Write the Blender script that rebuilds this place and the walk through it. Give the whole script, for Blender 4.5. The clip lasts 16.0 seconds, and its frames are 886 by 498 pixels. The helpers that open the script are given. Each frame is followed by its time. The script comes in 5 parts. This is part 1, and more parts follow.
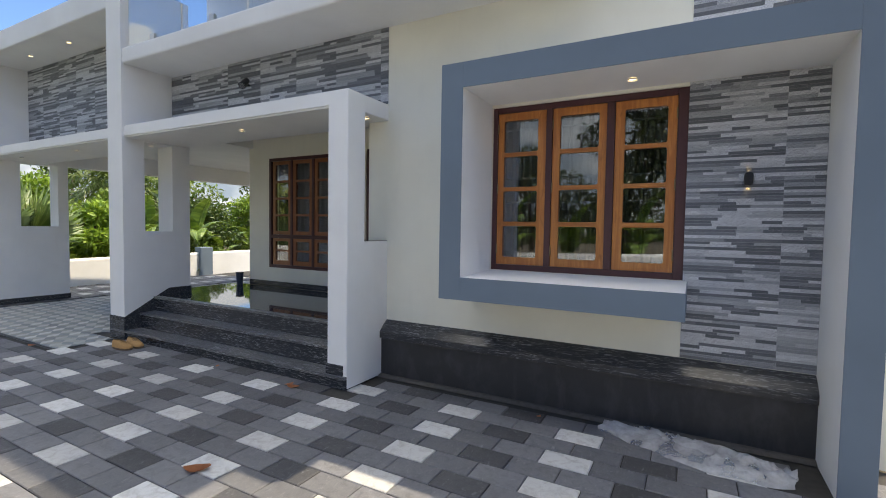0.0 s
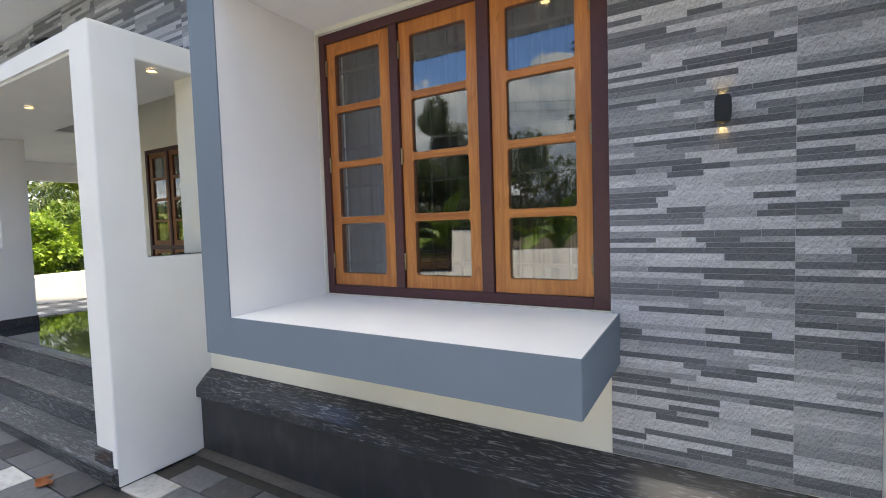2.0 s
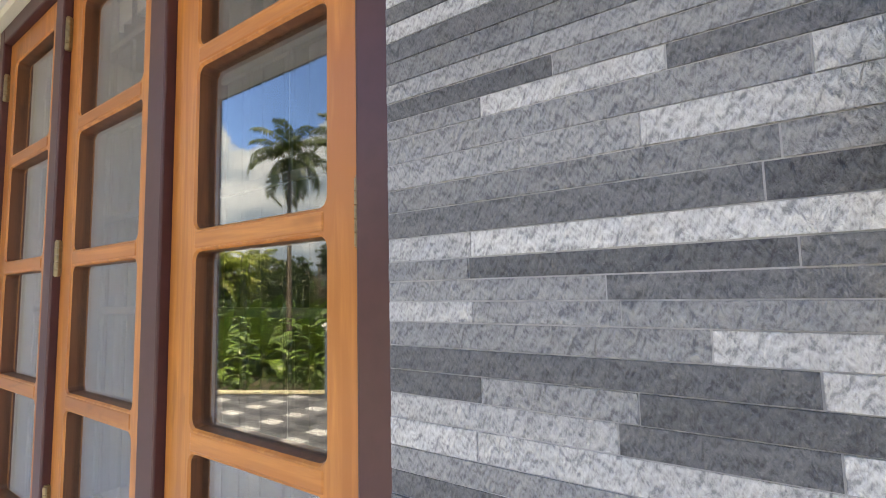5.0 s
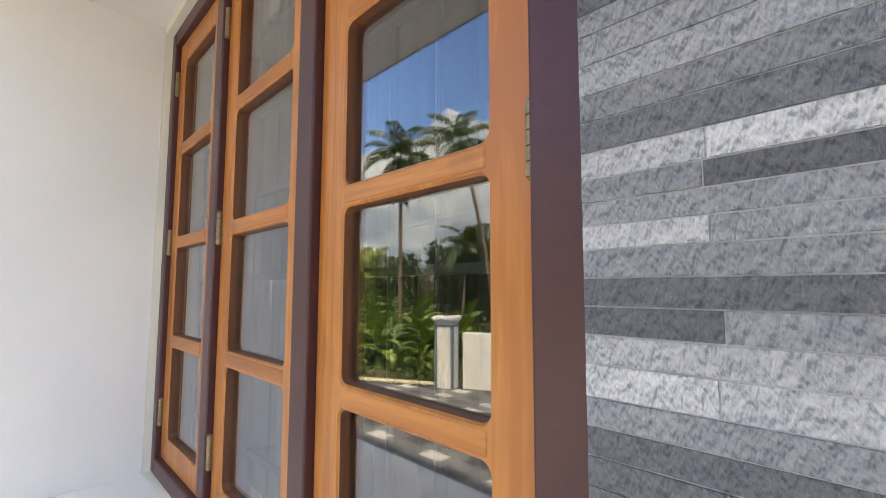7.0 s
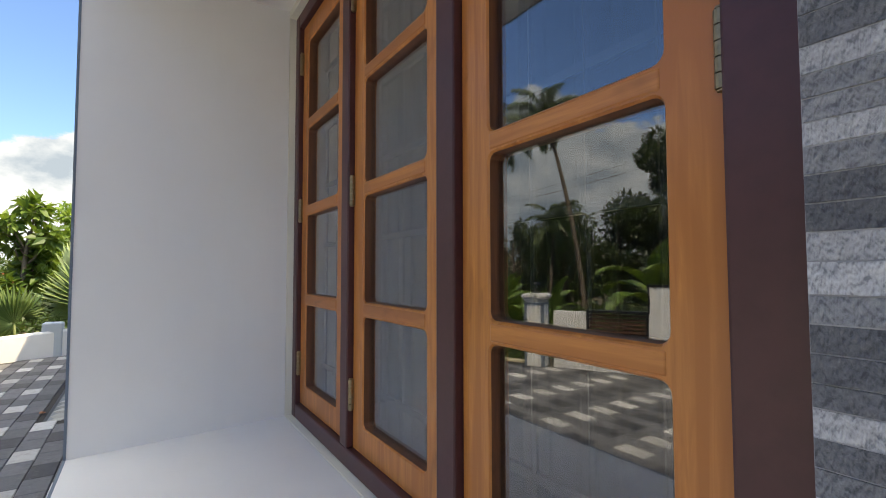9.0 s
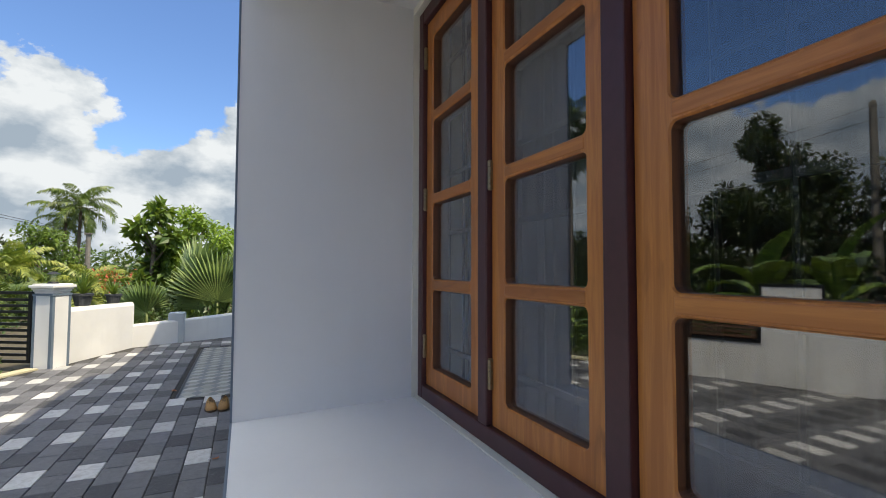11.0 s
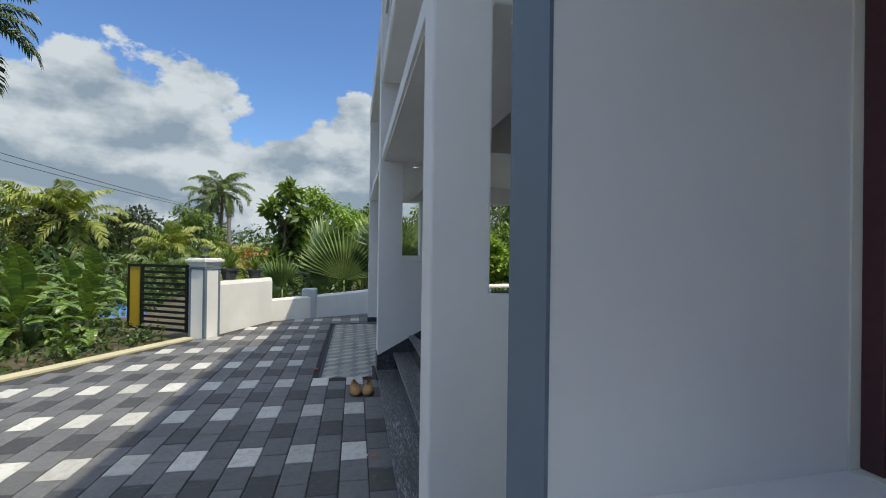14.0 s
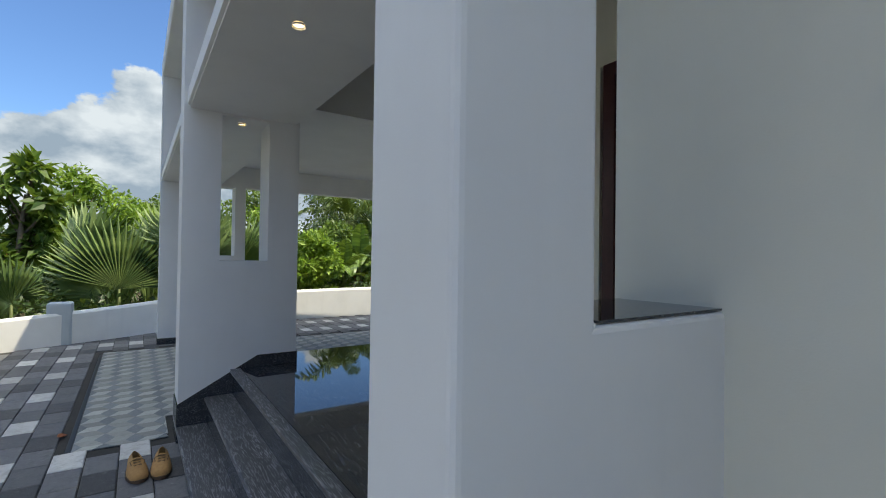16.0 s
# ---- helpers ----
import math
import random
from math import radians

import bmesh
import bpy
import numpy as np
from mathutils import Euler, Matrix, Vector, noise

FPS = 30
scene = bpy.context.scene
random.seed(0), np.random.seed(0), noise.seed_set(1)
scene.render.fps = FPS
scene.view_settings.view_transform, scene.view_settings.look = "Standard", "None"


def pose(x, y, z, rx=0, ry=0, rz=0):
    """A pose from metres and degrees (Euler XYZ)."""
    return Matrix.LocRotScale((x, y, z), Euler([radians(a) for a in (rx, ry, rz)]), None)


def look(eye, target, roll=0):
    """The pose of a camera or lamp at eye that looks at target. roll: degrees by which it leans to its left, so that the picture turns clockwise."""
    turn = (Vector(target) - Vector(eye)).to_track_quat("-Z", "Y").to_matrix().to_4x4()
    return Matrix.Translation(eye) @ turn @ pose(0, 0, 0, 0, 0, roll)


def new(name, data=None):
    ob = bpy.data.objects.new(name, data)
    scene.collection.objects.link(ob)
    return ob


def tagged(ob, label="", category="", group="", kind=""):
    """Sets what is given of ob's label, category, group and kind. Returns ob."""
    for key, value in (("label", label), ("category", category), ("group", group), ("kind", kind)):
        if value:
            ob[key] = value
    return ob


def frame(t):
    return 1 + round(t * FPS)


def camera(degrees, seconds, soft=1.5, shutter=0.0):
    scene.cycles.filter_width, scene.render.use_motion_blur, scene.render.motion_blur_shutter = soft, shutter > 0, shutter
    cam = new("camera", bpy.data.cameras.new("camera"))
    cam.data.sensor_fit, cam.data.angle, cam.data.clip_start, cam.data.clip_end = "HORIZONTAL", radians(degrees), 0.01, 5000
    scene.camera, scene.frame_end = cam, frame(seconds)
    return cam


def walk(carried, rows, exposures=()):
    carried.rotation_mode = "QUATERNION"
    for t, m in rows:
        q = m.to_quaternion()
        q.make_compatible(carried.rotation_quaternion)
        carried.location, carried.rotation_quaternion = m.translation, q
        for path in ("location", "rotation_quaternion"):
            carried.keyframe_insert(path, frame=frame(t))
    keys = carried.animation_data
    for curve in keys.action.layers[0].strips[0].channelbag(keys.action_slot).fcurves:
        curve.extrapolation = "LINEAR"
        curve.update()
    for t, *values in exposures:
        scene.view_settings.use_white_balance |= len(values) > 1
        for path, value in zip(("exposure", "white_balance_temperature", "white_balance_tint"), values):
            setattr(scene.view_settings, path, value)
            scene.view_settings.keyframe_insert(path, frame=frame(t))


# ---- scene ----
cam = camera(87.5, 16.0, soft=1.0)
PATH = [
    (0, (0.066, -0.091, 1.527), (-0.888, 1.665, 1.437), 0.9),
    (0.5, (-0.025, 0.371, 1.517), (-1.039, 2.092, 1.401), 0.2),
    (1, (0.091, 0.866, 1.5), (-0.947, 2.571, 1.377), -0.2),
    (1.5, (0.235, 1.386, 1.502), (-0.798, 3.095, 1.384), -1.0),
    (2, (0.361, 1.904, 1.536), (-0.652, 3.625, 1.429), -1.8),
    (2.5, (0.516, 2.426, 1.549), (-0.491, 4.152, 1.465), -2.4),
    (3, (0.524, 2.844, 1.602), (-0.471, 4.579, 1.58), -2.8),
    (3.5, (0.467, 3.145, 1.7), (-0.532, 4.877, 1.756), -2.9),
    (3.7, (0.435, 3.217, 1.724), (-0.552, 4.954, 1.816), -3.0),
    (5.8, (0.243, 3.561, 1.811), (-1.015, 5.103, 2.012), -0.2),
    (6, (0.232, 3.553, 1.796), (-1.065, 5.063, 1.996), -0.1),
    (6.5, (0.205, 3.534, 1.762), (-1.178, 4.965, 1.951), 0.1),
    (7, (0.192, 3.517, 1.741), (-1.266, 4.875, 1.914), 0.1),
    (7.5, (0.177, 3.499, 1.72), (-1.345, 4.787, 1.874), 0.0),
    (8, (0.17, 3.476, 1.701), (-1.408, 4.698, 1.836), -0.0),
    (8.5, (0.16, 3.451, 1.687), (-1.47, 4.606, 1.799), -0.0),
    (9, (0.145, 3.424, 1.677), (-1.535, 4.505, 1.769), -0.1),
    (11.5, (0.072, 3.254, 1.627), (-1.805, 3.942, 1.692), 0.15),
    (12, (0.054, 3.238, 1.633), (-1.862, 3.811, 1.663), 0.05),
    (12.5, (-0.057, 3.16, 1.605), (-2.001, 3.632, 1.633), 0.5),
    (13, (-0.282, 3.039, 1.584), (-2.244, 3.424, 1.608), 0.86),
    (13.5, (-0.458, 2.911, 1.575), (-2.429, 3.25, 1.595), 1.1),
    (14, (-0.859, 2.923, 1.564), (-2.823, 3.296, 1.571), 0.8),
    (14.5, (-1.24, 2.885, 1.534), (-3.17, 3.412, 1.532), 0.6),
    (15, (-1.586, 2.892, 1.521), (-3.457, 3.598, 1.535), 0.8),
    (15.5, (-1.97, 2.945, 1.504), (-3.756, 3.846, 1.532), 1.0),
    (16, (-2.297, 2.917, 1.486), (-3.965, 4.02, 1.516), 0.8),
]
EXPOSURES = [
    (0.0, 0.84, 8360, 9), (1.0, 1.18, 8660, 8), (2.0, 1.52, 9100, 9), (2.5, 1.52, 9350, 9), (3.0, 1.54, 9600, 9), (3.5, 2.04, 10050, 9), (6.0, 2.22, 10350, 9), (7.0, 2.18, 10350, 9),
    (8.0, 1.68, 9950, 9), (9.0, 1.10, 9250, 9), (11.5, 0.52, 8000, 7), (12.5, 0.46, 7800, 6), (13.0, 0.20, 7550, 5), (14.0, 0.14, 7550, 4), (16.0, 0.44, 7680, 4),
]
walk(cam, [(t, look(eye, target, roll)) for t, eye, target, roll in PATH], EXPOSURES)

# ---- light ----
TO_SUN = Vector((0.40, 0.385, 1.0)).normalized()
sun_ob = new("sun", bpy.data.lights.new("sun", "SUN"))
sun_ob.data.energy, sun_ob.data.angle, sun_ob.data.color = 3.7, radians(0.6), (1.0, 0.95, 0.87)
sun_ob.matrix_world = look(TO_SUN * 50, (0, 0, 0))

world = bpy.data.worlds.new("world")
scene.world = world
world.use_nodes = True
W = world.node_tree
W.nodes.clear()


def wn(kind, **kw):
    n = W.nodes.new(kind)
    for k, v in kw.items():
        if k == "inp":
            for a, b in v.items():
                n.inputs[a].default_value = b
        else:
            setattr_safe(n, k, v)
    return n


def setattr_safe(n, k, v):
    if k == "operation":
        n.operation = v
    elif k == "blend_type":
        n.blend_type = v
    elif k == "data_type":
        n.data_type = v


sky = W.nodes.new("ShaderNodeTexSky")
sky.sky_type = "NISHITA"
sky.sun_disc = False
sky.sun_elevation = math.asin(TO_SUN.z)
sky.sun_rotation = math.atan2(TO_SUN.x, TO_SUN.y)
sky.air_density, sky.dust_density, sky.ozone_density = 1.0, 0.6, 2.0
co = W.nodes.new("ShaderNodeTexCoord")
sep = W.nodes.new("ShaderNodeSeparateXYZ")
W.links.new(co.outputs["Generated"], sep.inputs[0])
# clouds: heaped towards the horizon; more added overhead, out of view, as fill light
stretch = W.nodes.new("ShaderNodeMapping")
stretch.inputs["Scale"].default_value = (1.0, 1.0, 1.5)
stretch.inputs["Location"].default_value = (0.35, 0.2, 0.1)
W.links.new(co.outputs["Generated"], stretch.inputs[0])
puff = W.nodes.new("ShaderNodeTexNoise")
puff.inputs["Scale"].default_value, puff.inputs["Detail"].default_value, puff.inputs["Roughness"].default_value = 3.6, 13.0, 0.57
W.links.new(stretch.outputs[0], puff.inputs["Vector"])
low = W.nodes.new("ShaderNodeValToRGB")
low.color_ramp.elements[0].position, low.color_ramp.elements[0].color = 0.16, (0.74, 0.74, 0.74, 1)
low.color_ramp.elements[1].position, low.color_ramp.elements[1].color = 0.36, (0.33, 0.33, 0.33, 1)
over = low.color_ramp.elements.new(0.80)
over.color = (0.54, 0.54, 0.54, 1)
# the bank of cloud stands higher towards the south
south = wn("ShaderNodeMath", operation="MAXIMUM")
south.inputs[1].default_value = -0.55
W.links.new(sep.outputs["Y"], south.inputs[0])
bank = wn("ShaderNodeMath", operation="MULTIPLY_ADD")
bank.inputs[1].default_value = 0.12
W.links.new(south.outputs[0], bank.inputs[0])
W.links.new(sep.outputs["Z"], bank.inputs[2])
W.links.new(bank.outputs[0], low.inputs[0])
half = wn("ShaderNodeMath", operation="SUBTRACT")
half.inputs[1].default_value = 0.5
W.links.new(low.outputs[0], half.inputs[0])
add = wn("ShaderNodeMath", operation="ADD")
W.links.new(puff.outputs["Fac"], add.inputs[0])
W.links.new(half.outputs[0], add.inputs[1])
cover = wn("ShaderNodeMapRange", inp={1: 0.55, 2: 0.578, 3: 0.0, 4: 1.0})
W.links.new(add.outputs[0], cover.inputs[0])
# grey undersides
under = W.nodes.new("ShaderNodeTexNoise")
under.inputs["Scale"].default_value, under.inputs["Detail"].default_value = 6.0, 12.0
shift = W.nodes.new("ShaderNodeMapping")
shift.inputs["Location"].default_value, shift.inputs["Scale"].default_value = (3.1, 1.7, 0.35), (1.0, 1.0, 2.4)
W.links.new(co.outputs["Generated"], shift.inputs[0])
W.links.new(shift.outputs[0], under.inputs["Vector"])
shade = wn("ShaderNodeMapRange", inp={1: 0.38, 2: 0.63, 3: 0.0, 4: 1.0})
W.links.new(under.outputs["Fac"], shade.inputs[0])
ctone = W.nodes.new("ShaderNodeMix")
ctone.data_type = "RGBA"
ctone.inputs["A"].default_value, ctone.inputs["B"].default_value = (1.55, 2.1, 3.0, 1), (3.55, 4.1, 5.05, 1)
# heaps catch the light on the side that faces up and towards the sun
above = W.nodes.new("ShaderNodeMapping")
above.inputs["Scale"].default_value = (1.0, 1.0, 1.5)
above.inputs["Location"].default_value = (0.35 + 0.015, 0.2 + 0.015, 0.1 + 0.045)
W.links.new(co.outputs["Generated"], above.inputs[0])
puff_up = W.nodes.new("ShaderNodeTexNoise")
puff_up.inputs["Scale"].default_value, puff_up.inputs["Detail"].default_value, puff_up.inputs["Roughness"].default_value = 3.6, 9.0, 0.57
W.links.new(above.outputs[0], puff_up.inputs["Vector"])
relief_up = wn("ShaderNodeMath", operation="SUBTRACT")
W.links.new(puff.outputs["Fac"], relief_up.inputs[0])
W.links.new(puff_up.outputs["Fac"], relief_up.inputs[1])
lift = wn("ShaderNodeMath", operation="MULTIPLY_ADD")
lift.inputs[1].default_value = 5.5
W.links.new(relief_up.outputs[0], lift.inputs[0])
W.links.new(shade.outputs[0], lift.inputs[2])
# thick cloud is grey below, thin edges and the haze at the horizon stay pale
thick = wn("ShaderNodeMapRange", inp={1: 0.62, 2: 0.86, 3: 0.25, 4: -0.32})
W.links.new(add.outputs[0], thick.inputs[0])
haze = wn("ShaderNodeMapRange", inp={1: 0.02, 2: 0.11, 3: 0.6, 4: 0.0})
W.links.new(sep.outputs["Z"], haze.inputs[0])
mass = wn("ShaderNodeMath", operation="ADD")
W.links.new(thick.outputs[0], mass.inputs[0])
W.links.new(haze.outputs[0], mass.inputs[1])
body = wn("ShaderNodeMath", operation="ADD")
W.links.new(lift.outputs[0], body.inputs[0])
W.links.new(mass.outputs[0], body.inputs[1])
body.use_clamp = True
W.links.new(body.outputs[0], ctone.inputs["Factor"])
# overhead clouds, out of view, are brightened past the horizon ones as fill light
rise = wn("ShaderNodeMapRange", inp={1: 0.36, 2: 0.72, 3: 1.0, 4: 4.7})
W.links.new(sep.outputs["Z"], rise.inputs[0])
lit = W.nodes.new("ShaderNodeVectorMath")
lit.operation = "SCALE"
W.links.new(ctone.outputs["Result"], lit.inputs[0])
W.links.new(rise.outputs[0], lit.inputs["Scale"])
# their blue is cut so that the fill light stays neutral
warm = W.nodes.new("ShaderNodeValToRGB")
warm.color_ramp.elements[0].position, warm.color_ramp.elements[0].color = 0.36, (1, 1, 1, 1)
warm.color_ramp.elements[1].position, warm.color_ramp.elements[1].color = 0.66, (1.0, 0.90, 0.76, 1)
W.links.new(sep.outputs["Z"], warm.inputs[0])
tinted = W.nodes.new("ShaderNodeVectorMath")
tinted.operation = "MULTIPLY"
W.links.new(lit.outputs[0], tinted.inputs[0])
W.links.new(warm.outputs[0], tinted.inputs[1])
deep = W.nodes.new("ShaderNodeMix")
deep.data_type, deep.blend_type = "RGBA", "MULTIPLY"
deep.inputs["Factor"].default_value, deep.inputs["B"].default_value = 1.0, (0.56, 0.79, 1.16, 1)
W.links.new(sky.outputs[0], deep.inputs["A"])
both = W.nodes.new("ShaderNodeMix")
both.data_type = "RGBA"
W.links.new(cover.outputs[0], both.inputs["Factor"])
W.links.new(deep.outputs["Result"], both.inputs["A"])
W.links.new(tinted.outputs[0], both.inputs["B"])
bg = W.nodes.new("ShaderNodeBackground")
bg.inputs["Strength"].default_value = 0.15
W.links.new(both.outputs["Result"], bg.inputs["Color"])
wout = W.nodes.new("ShaderNodeOutputWorld")
W.links.new(bg.outputs[0], wout.inputs["Surface"])


# ---- materials ----
def nodes_of(name):
    m = bpy.data.materials.new(name)
    m.use_nodes = True
    t = m.node_tree
    return m, t, t.nodes["Principled BSDF"]


def coords(t, scale=(1, 1, 1), world_space=True):
    """Real-world coordinates for grain, in metres."""
    if world_space:
        g = t.nodes.new("ShaderNodeNewGeometry")
        src = g.outputs["Position"]
    else:
        src = t.nodes.new("ShaderNodeTexCoord").outputs["Object"]
    mp = t.nodes.new("ShaderNodeMapping")
    mp.inputs["Scale"].default_value = scale
    t.links.new(src, mp.inputs[0])
    return mp.outputs[0]


def noise_of(t, vec, scale, detail=4.0, rough=0.55, distort=0.0):
    n = t.nodes.new("ShaderNodeTexNoise")
    n.inputs["Scale"].default_value, n.inputs["Detail"].default_value = scale, detail
    n.inputs["Roughness"].default_value, n.inputs["Distortion"].default_value = rough, distort
    t.links.new(vec, n.inputs["Vector"])
    return n.outputs["Fac"]


def ramp(t, fac, stops):
    r = t.nodes.new("ShaderNodeValToRGB")
    e = r.color_ramp.elements
    while len(e) < len(stops):
        e.new(0.5)
    for el, (p, c) in zip(e, stops):
        el.position, el.color = p, (*c, 1) if len(c) == 3 else c
    t.links.new(fac, r.inputs[0])
    return r.outputs[0]


def mixed(t, fac, a, b, mode="MIX"):
    n = t.nodes.new("ShaderNodeMix")
    n.data_type, n.blend_type = "RGBA", mode
    for sock, v in (("Factor", fac), ("A", a), ("B", b)):
        if isinstance(v, (int, float)):
            n.inputs[sock].default_value = v
        elif isinstance(v, tuple):
            n.inputs[sock].default_value = (*v, 1)
        else:
            t.links.new(v, n.inputs[sock])
    return n.outputs["Result"]


def bumped(t, bsdf, height, strength, distance):
    b = t.nodes.new("ShaderNodeBump")
    b.inputs["Strength"].default_value, b.inputs["Distance"].default_value = strength, distance
    t.links.new(height, b.inputs["Height"])
    t.links.new(b.outputs[0], bsdf.inputs["Normal"])


def painted(name, col, rough=0.6, vary=0.08, relief=0.12, stain=0.5):
    """Painted plaster: faint roller texture, soft blotches and streaks."""
    m, t, b = nodes_of(name)
    v = coords(t)
    big = noise_of(t, v, 1.3, 5)
    streak = noise_of(t, coords(t, (5, 5, 0.6)), 1.5, 4)
    dark = tuple(c * (1 - vary) for c in col)
    c = mixed(t, ramp(t, big, [(0.35, (0, 0, 0)), (0.68, (1, 1, 1))]), col, dark)
    c = mixed(t, ramp(t, streak, [(0.56, (0, 0, 0)), (0.75, (stain * 0.4,) * 3)]), c, tuple(k * 0.86 for k in col))
    t.links.new(c, b.inputs["Base Color"])
    b.inputs["Roughness"].default_value = rough
    bumped(t, b, noise_of(t, v, 260, 3), relief, 0.002)
    return m


def granite(name, rough, base=(0.014, 0.015, 0.017), vein=(0.32, 0.33, 0.35), start=0.55):
    """Black granite with pale streaks that flow through it."""
    m, t, b = nodes_of(name)
    mp = t.nodes.new("ShaderNodeMapping")
    mp.inputs["Rotation"].default_value, mp.inputs["Scale"].default_value = (0.35, 0.25, 0.5), (3.2, 30.0, 30.0)
    t.links.new(t.nodes.new("ShaderNodeNewGeometry").outputs["Position"], mp.inputs[0])
    streak = noise_of(t, mp.outputs[0], 2.0, 5, 0.56, 2.4)
    v = coords(t)
    patch = noise_of(t, v, 2.6, 5)
    k = t.nodes.new("ShaderNodeMath")
    k.operation = "MULTIPLY"
    t.links.new(ramp(t, streak, [(start, (0, 0, 0)), (start + 0.09, (1, 1, 1))]), k.inputs[0])
    t.links.new(ramp(t, patch, [(0.40, (0.3,) * 3), (0.62, (0.62,) * 3)]), k.inputs[1])
    c = mixed(t, k.outputs[0], mixed(t, streak, base, tuple(3.6 * x for x in base)), vein)
    t.links.new(c, b.inputs["Base Color"])
    b.inputs["Roughness"].default_value = rough
    b.inputs["Specular IOR Level"].default_value = 0.6
    if rough > 0.15:
        bumped(t, b, noise_of(t, v, 60, 4), 0.15, 0.002)
    return m


def wood(name, light, dark, rough=0.38, axis="Z"):
    """Varnished wood: long grain, growth figure and a few knots."""
    m, t, b = nodes_of(name)
    s = {"Z": (1, 1, 0.07), "X": (0.07, 1, 1)}[axis]
    v = coords(t, s)
    grain = noise_of(t, v, 90, 6, 0.6, 0.6)
    figure = noise_of(t, coords(t, tuple(2.4 * x for x in s)), 4.5, 3, 0.5, 2.2)
    c = mixed(t, ramp(t, grain, [(0.3, (0, 0, 0)), (0.7, (1, 1, 1))]), dark, light)
    c = mixed(t, ramp(t, figure, [(0.46, (0, 0, 0)), (0.58, (0.9,) * 3)]), c, tuple(k * x for k, x in zip((0.62, 0.5, 0.45), light)))
    knots = noise_of(t, coords(t, tuple(x ** 0.45 for x in s)), 13, 3, 0.5, 1.2)
    c = mixed(t, ramp(t, knots, [(0.62, (0, 0, 0)), (0.74, (0.7,) * 3)]), c, tuple(0.55 * x for x in dark))
    oi = t.nodes.new("ShaderNodeObjectInfo")
    c = mixed(t, 0.18, c, ramp(t, oi.outputs["Random"], [(0, tuple(0.5 * x for x in dark)), (1, tuple(min(1, 1.35 * x) for x in light))]))
    t.links.new(c, b.inputs["Base Color"])
    b.inputs["Roughness"].default_value = rough
    b.inputs["Coat Weight"].default_value, b.inputs["Coat Roughness"].default_value = 0.10, 0.2
    bumped(t, b, grain, 0.08, 0.001)
    return m


def cleft_stone(name, island):
    """Split-faced stone strips: every strip its own grey, chipped on the slant, relief shading painted in."""
    m, t, b = nodes_of(name)
    v = coords(t)
    if island:
        r = t.nodes.new("ShaderNodeNewGeometry").outputs["Random Per Island"]
    else:
        r = t.nodes.new("ShaderNodeObjectInfo").outputs["Random"]
    tone = ramp(t, r, [(0.0, (0.105, 0.113, 0.128)), (0.37, (0.175, 0.186, 0.206)), (0.43, (0.29, 0.304, 0.329)), (0.58, (0.38, 0.395, 0.42)), (0.64, (0.51, 0.525, 0.55)), (1.0, (0.64, 0.654, 0.678))])

    # cleft flakes on the slant: a lit and a shaded side embossed into the colour
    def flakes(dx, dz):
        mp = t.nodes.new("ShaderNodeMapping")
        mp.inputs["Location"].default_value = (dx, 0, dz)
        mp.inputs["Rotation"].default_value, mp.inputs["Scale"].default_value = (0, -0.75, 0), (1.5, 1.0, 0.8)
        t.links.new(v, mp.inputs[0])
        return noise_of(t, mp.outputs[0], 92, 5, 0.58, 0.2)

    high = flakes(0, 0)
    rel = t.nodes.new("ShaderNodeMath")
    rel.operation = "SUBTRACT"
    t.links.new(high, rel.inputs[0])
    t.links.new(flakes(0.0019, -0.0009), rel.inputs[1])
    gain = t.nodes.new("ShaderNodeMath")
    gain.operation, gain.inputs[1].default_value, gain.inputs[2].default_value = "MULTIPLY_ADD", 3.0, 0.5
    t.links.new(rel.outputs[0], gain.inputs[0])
    # mineral mottling and a little grit
    fine = noise_of(t, v, 260, 4, 0.7)
    mott = noise_of(t, coords(t, (1.3, 1, 0.8)), 20, 4, 0.6, 0.3)
    c = mixed(t, ramp(t, mott, [(0.36, (0.45,) * 3), (0.56, (0, 0, 0))]), tone, mixed(t, 0.30, tone, (0.08, 0.086, 0.10)))
    # painted relief: pale on one side of each flake, dark on the other
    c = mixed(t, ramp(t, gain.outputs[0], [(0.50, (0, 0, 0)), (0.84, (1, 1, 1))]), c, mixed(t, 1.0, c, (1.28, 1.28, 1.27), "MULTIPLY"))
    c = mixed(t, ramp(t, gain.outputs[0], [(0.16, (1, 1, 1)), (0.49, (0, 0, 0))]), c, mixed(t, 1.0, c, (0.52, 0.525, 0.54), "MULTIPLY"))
    c = mixed(t, ramp(t, fine, [(0.56, (0, 0, 0)), (0.74, (0.3,) * 3)]), c, mixed(t, 0.5, c, (0.75, 0.765, 0.79)))
    t.links.new(c, b.inputs["Base Color"])
    b.inputs["Roughness"].default_value = 0.42
    bumped(t, b, high, 1.0, 0.009)
    return m


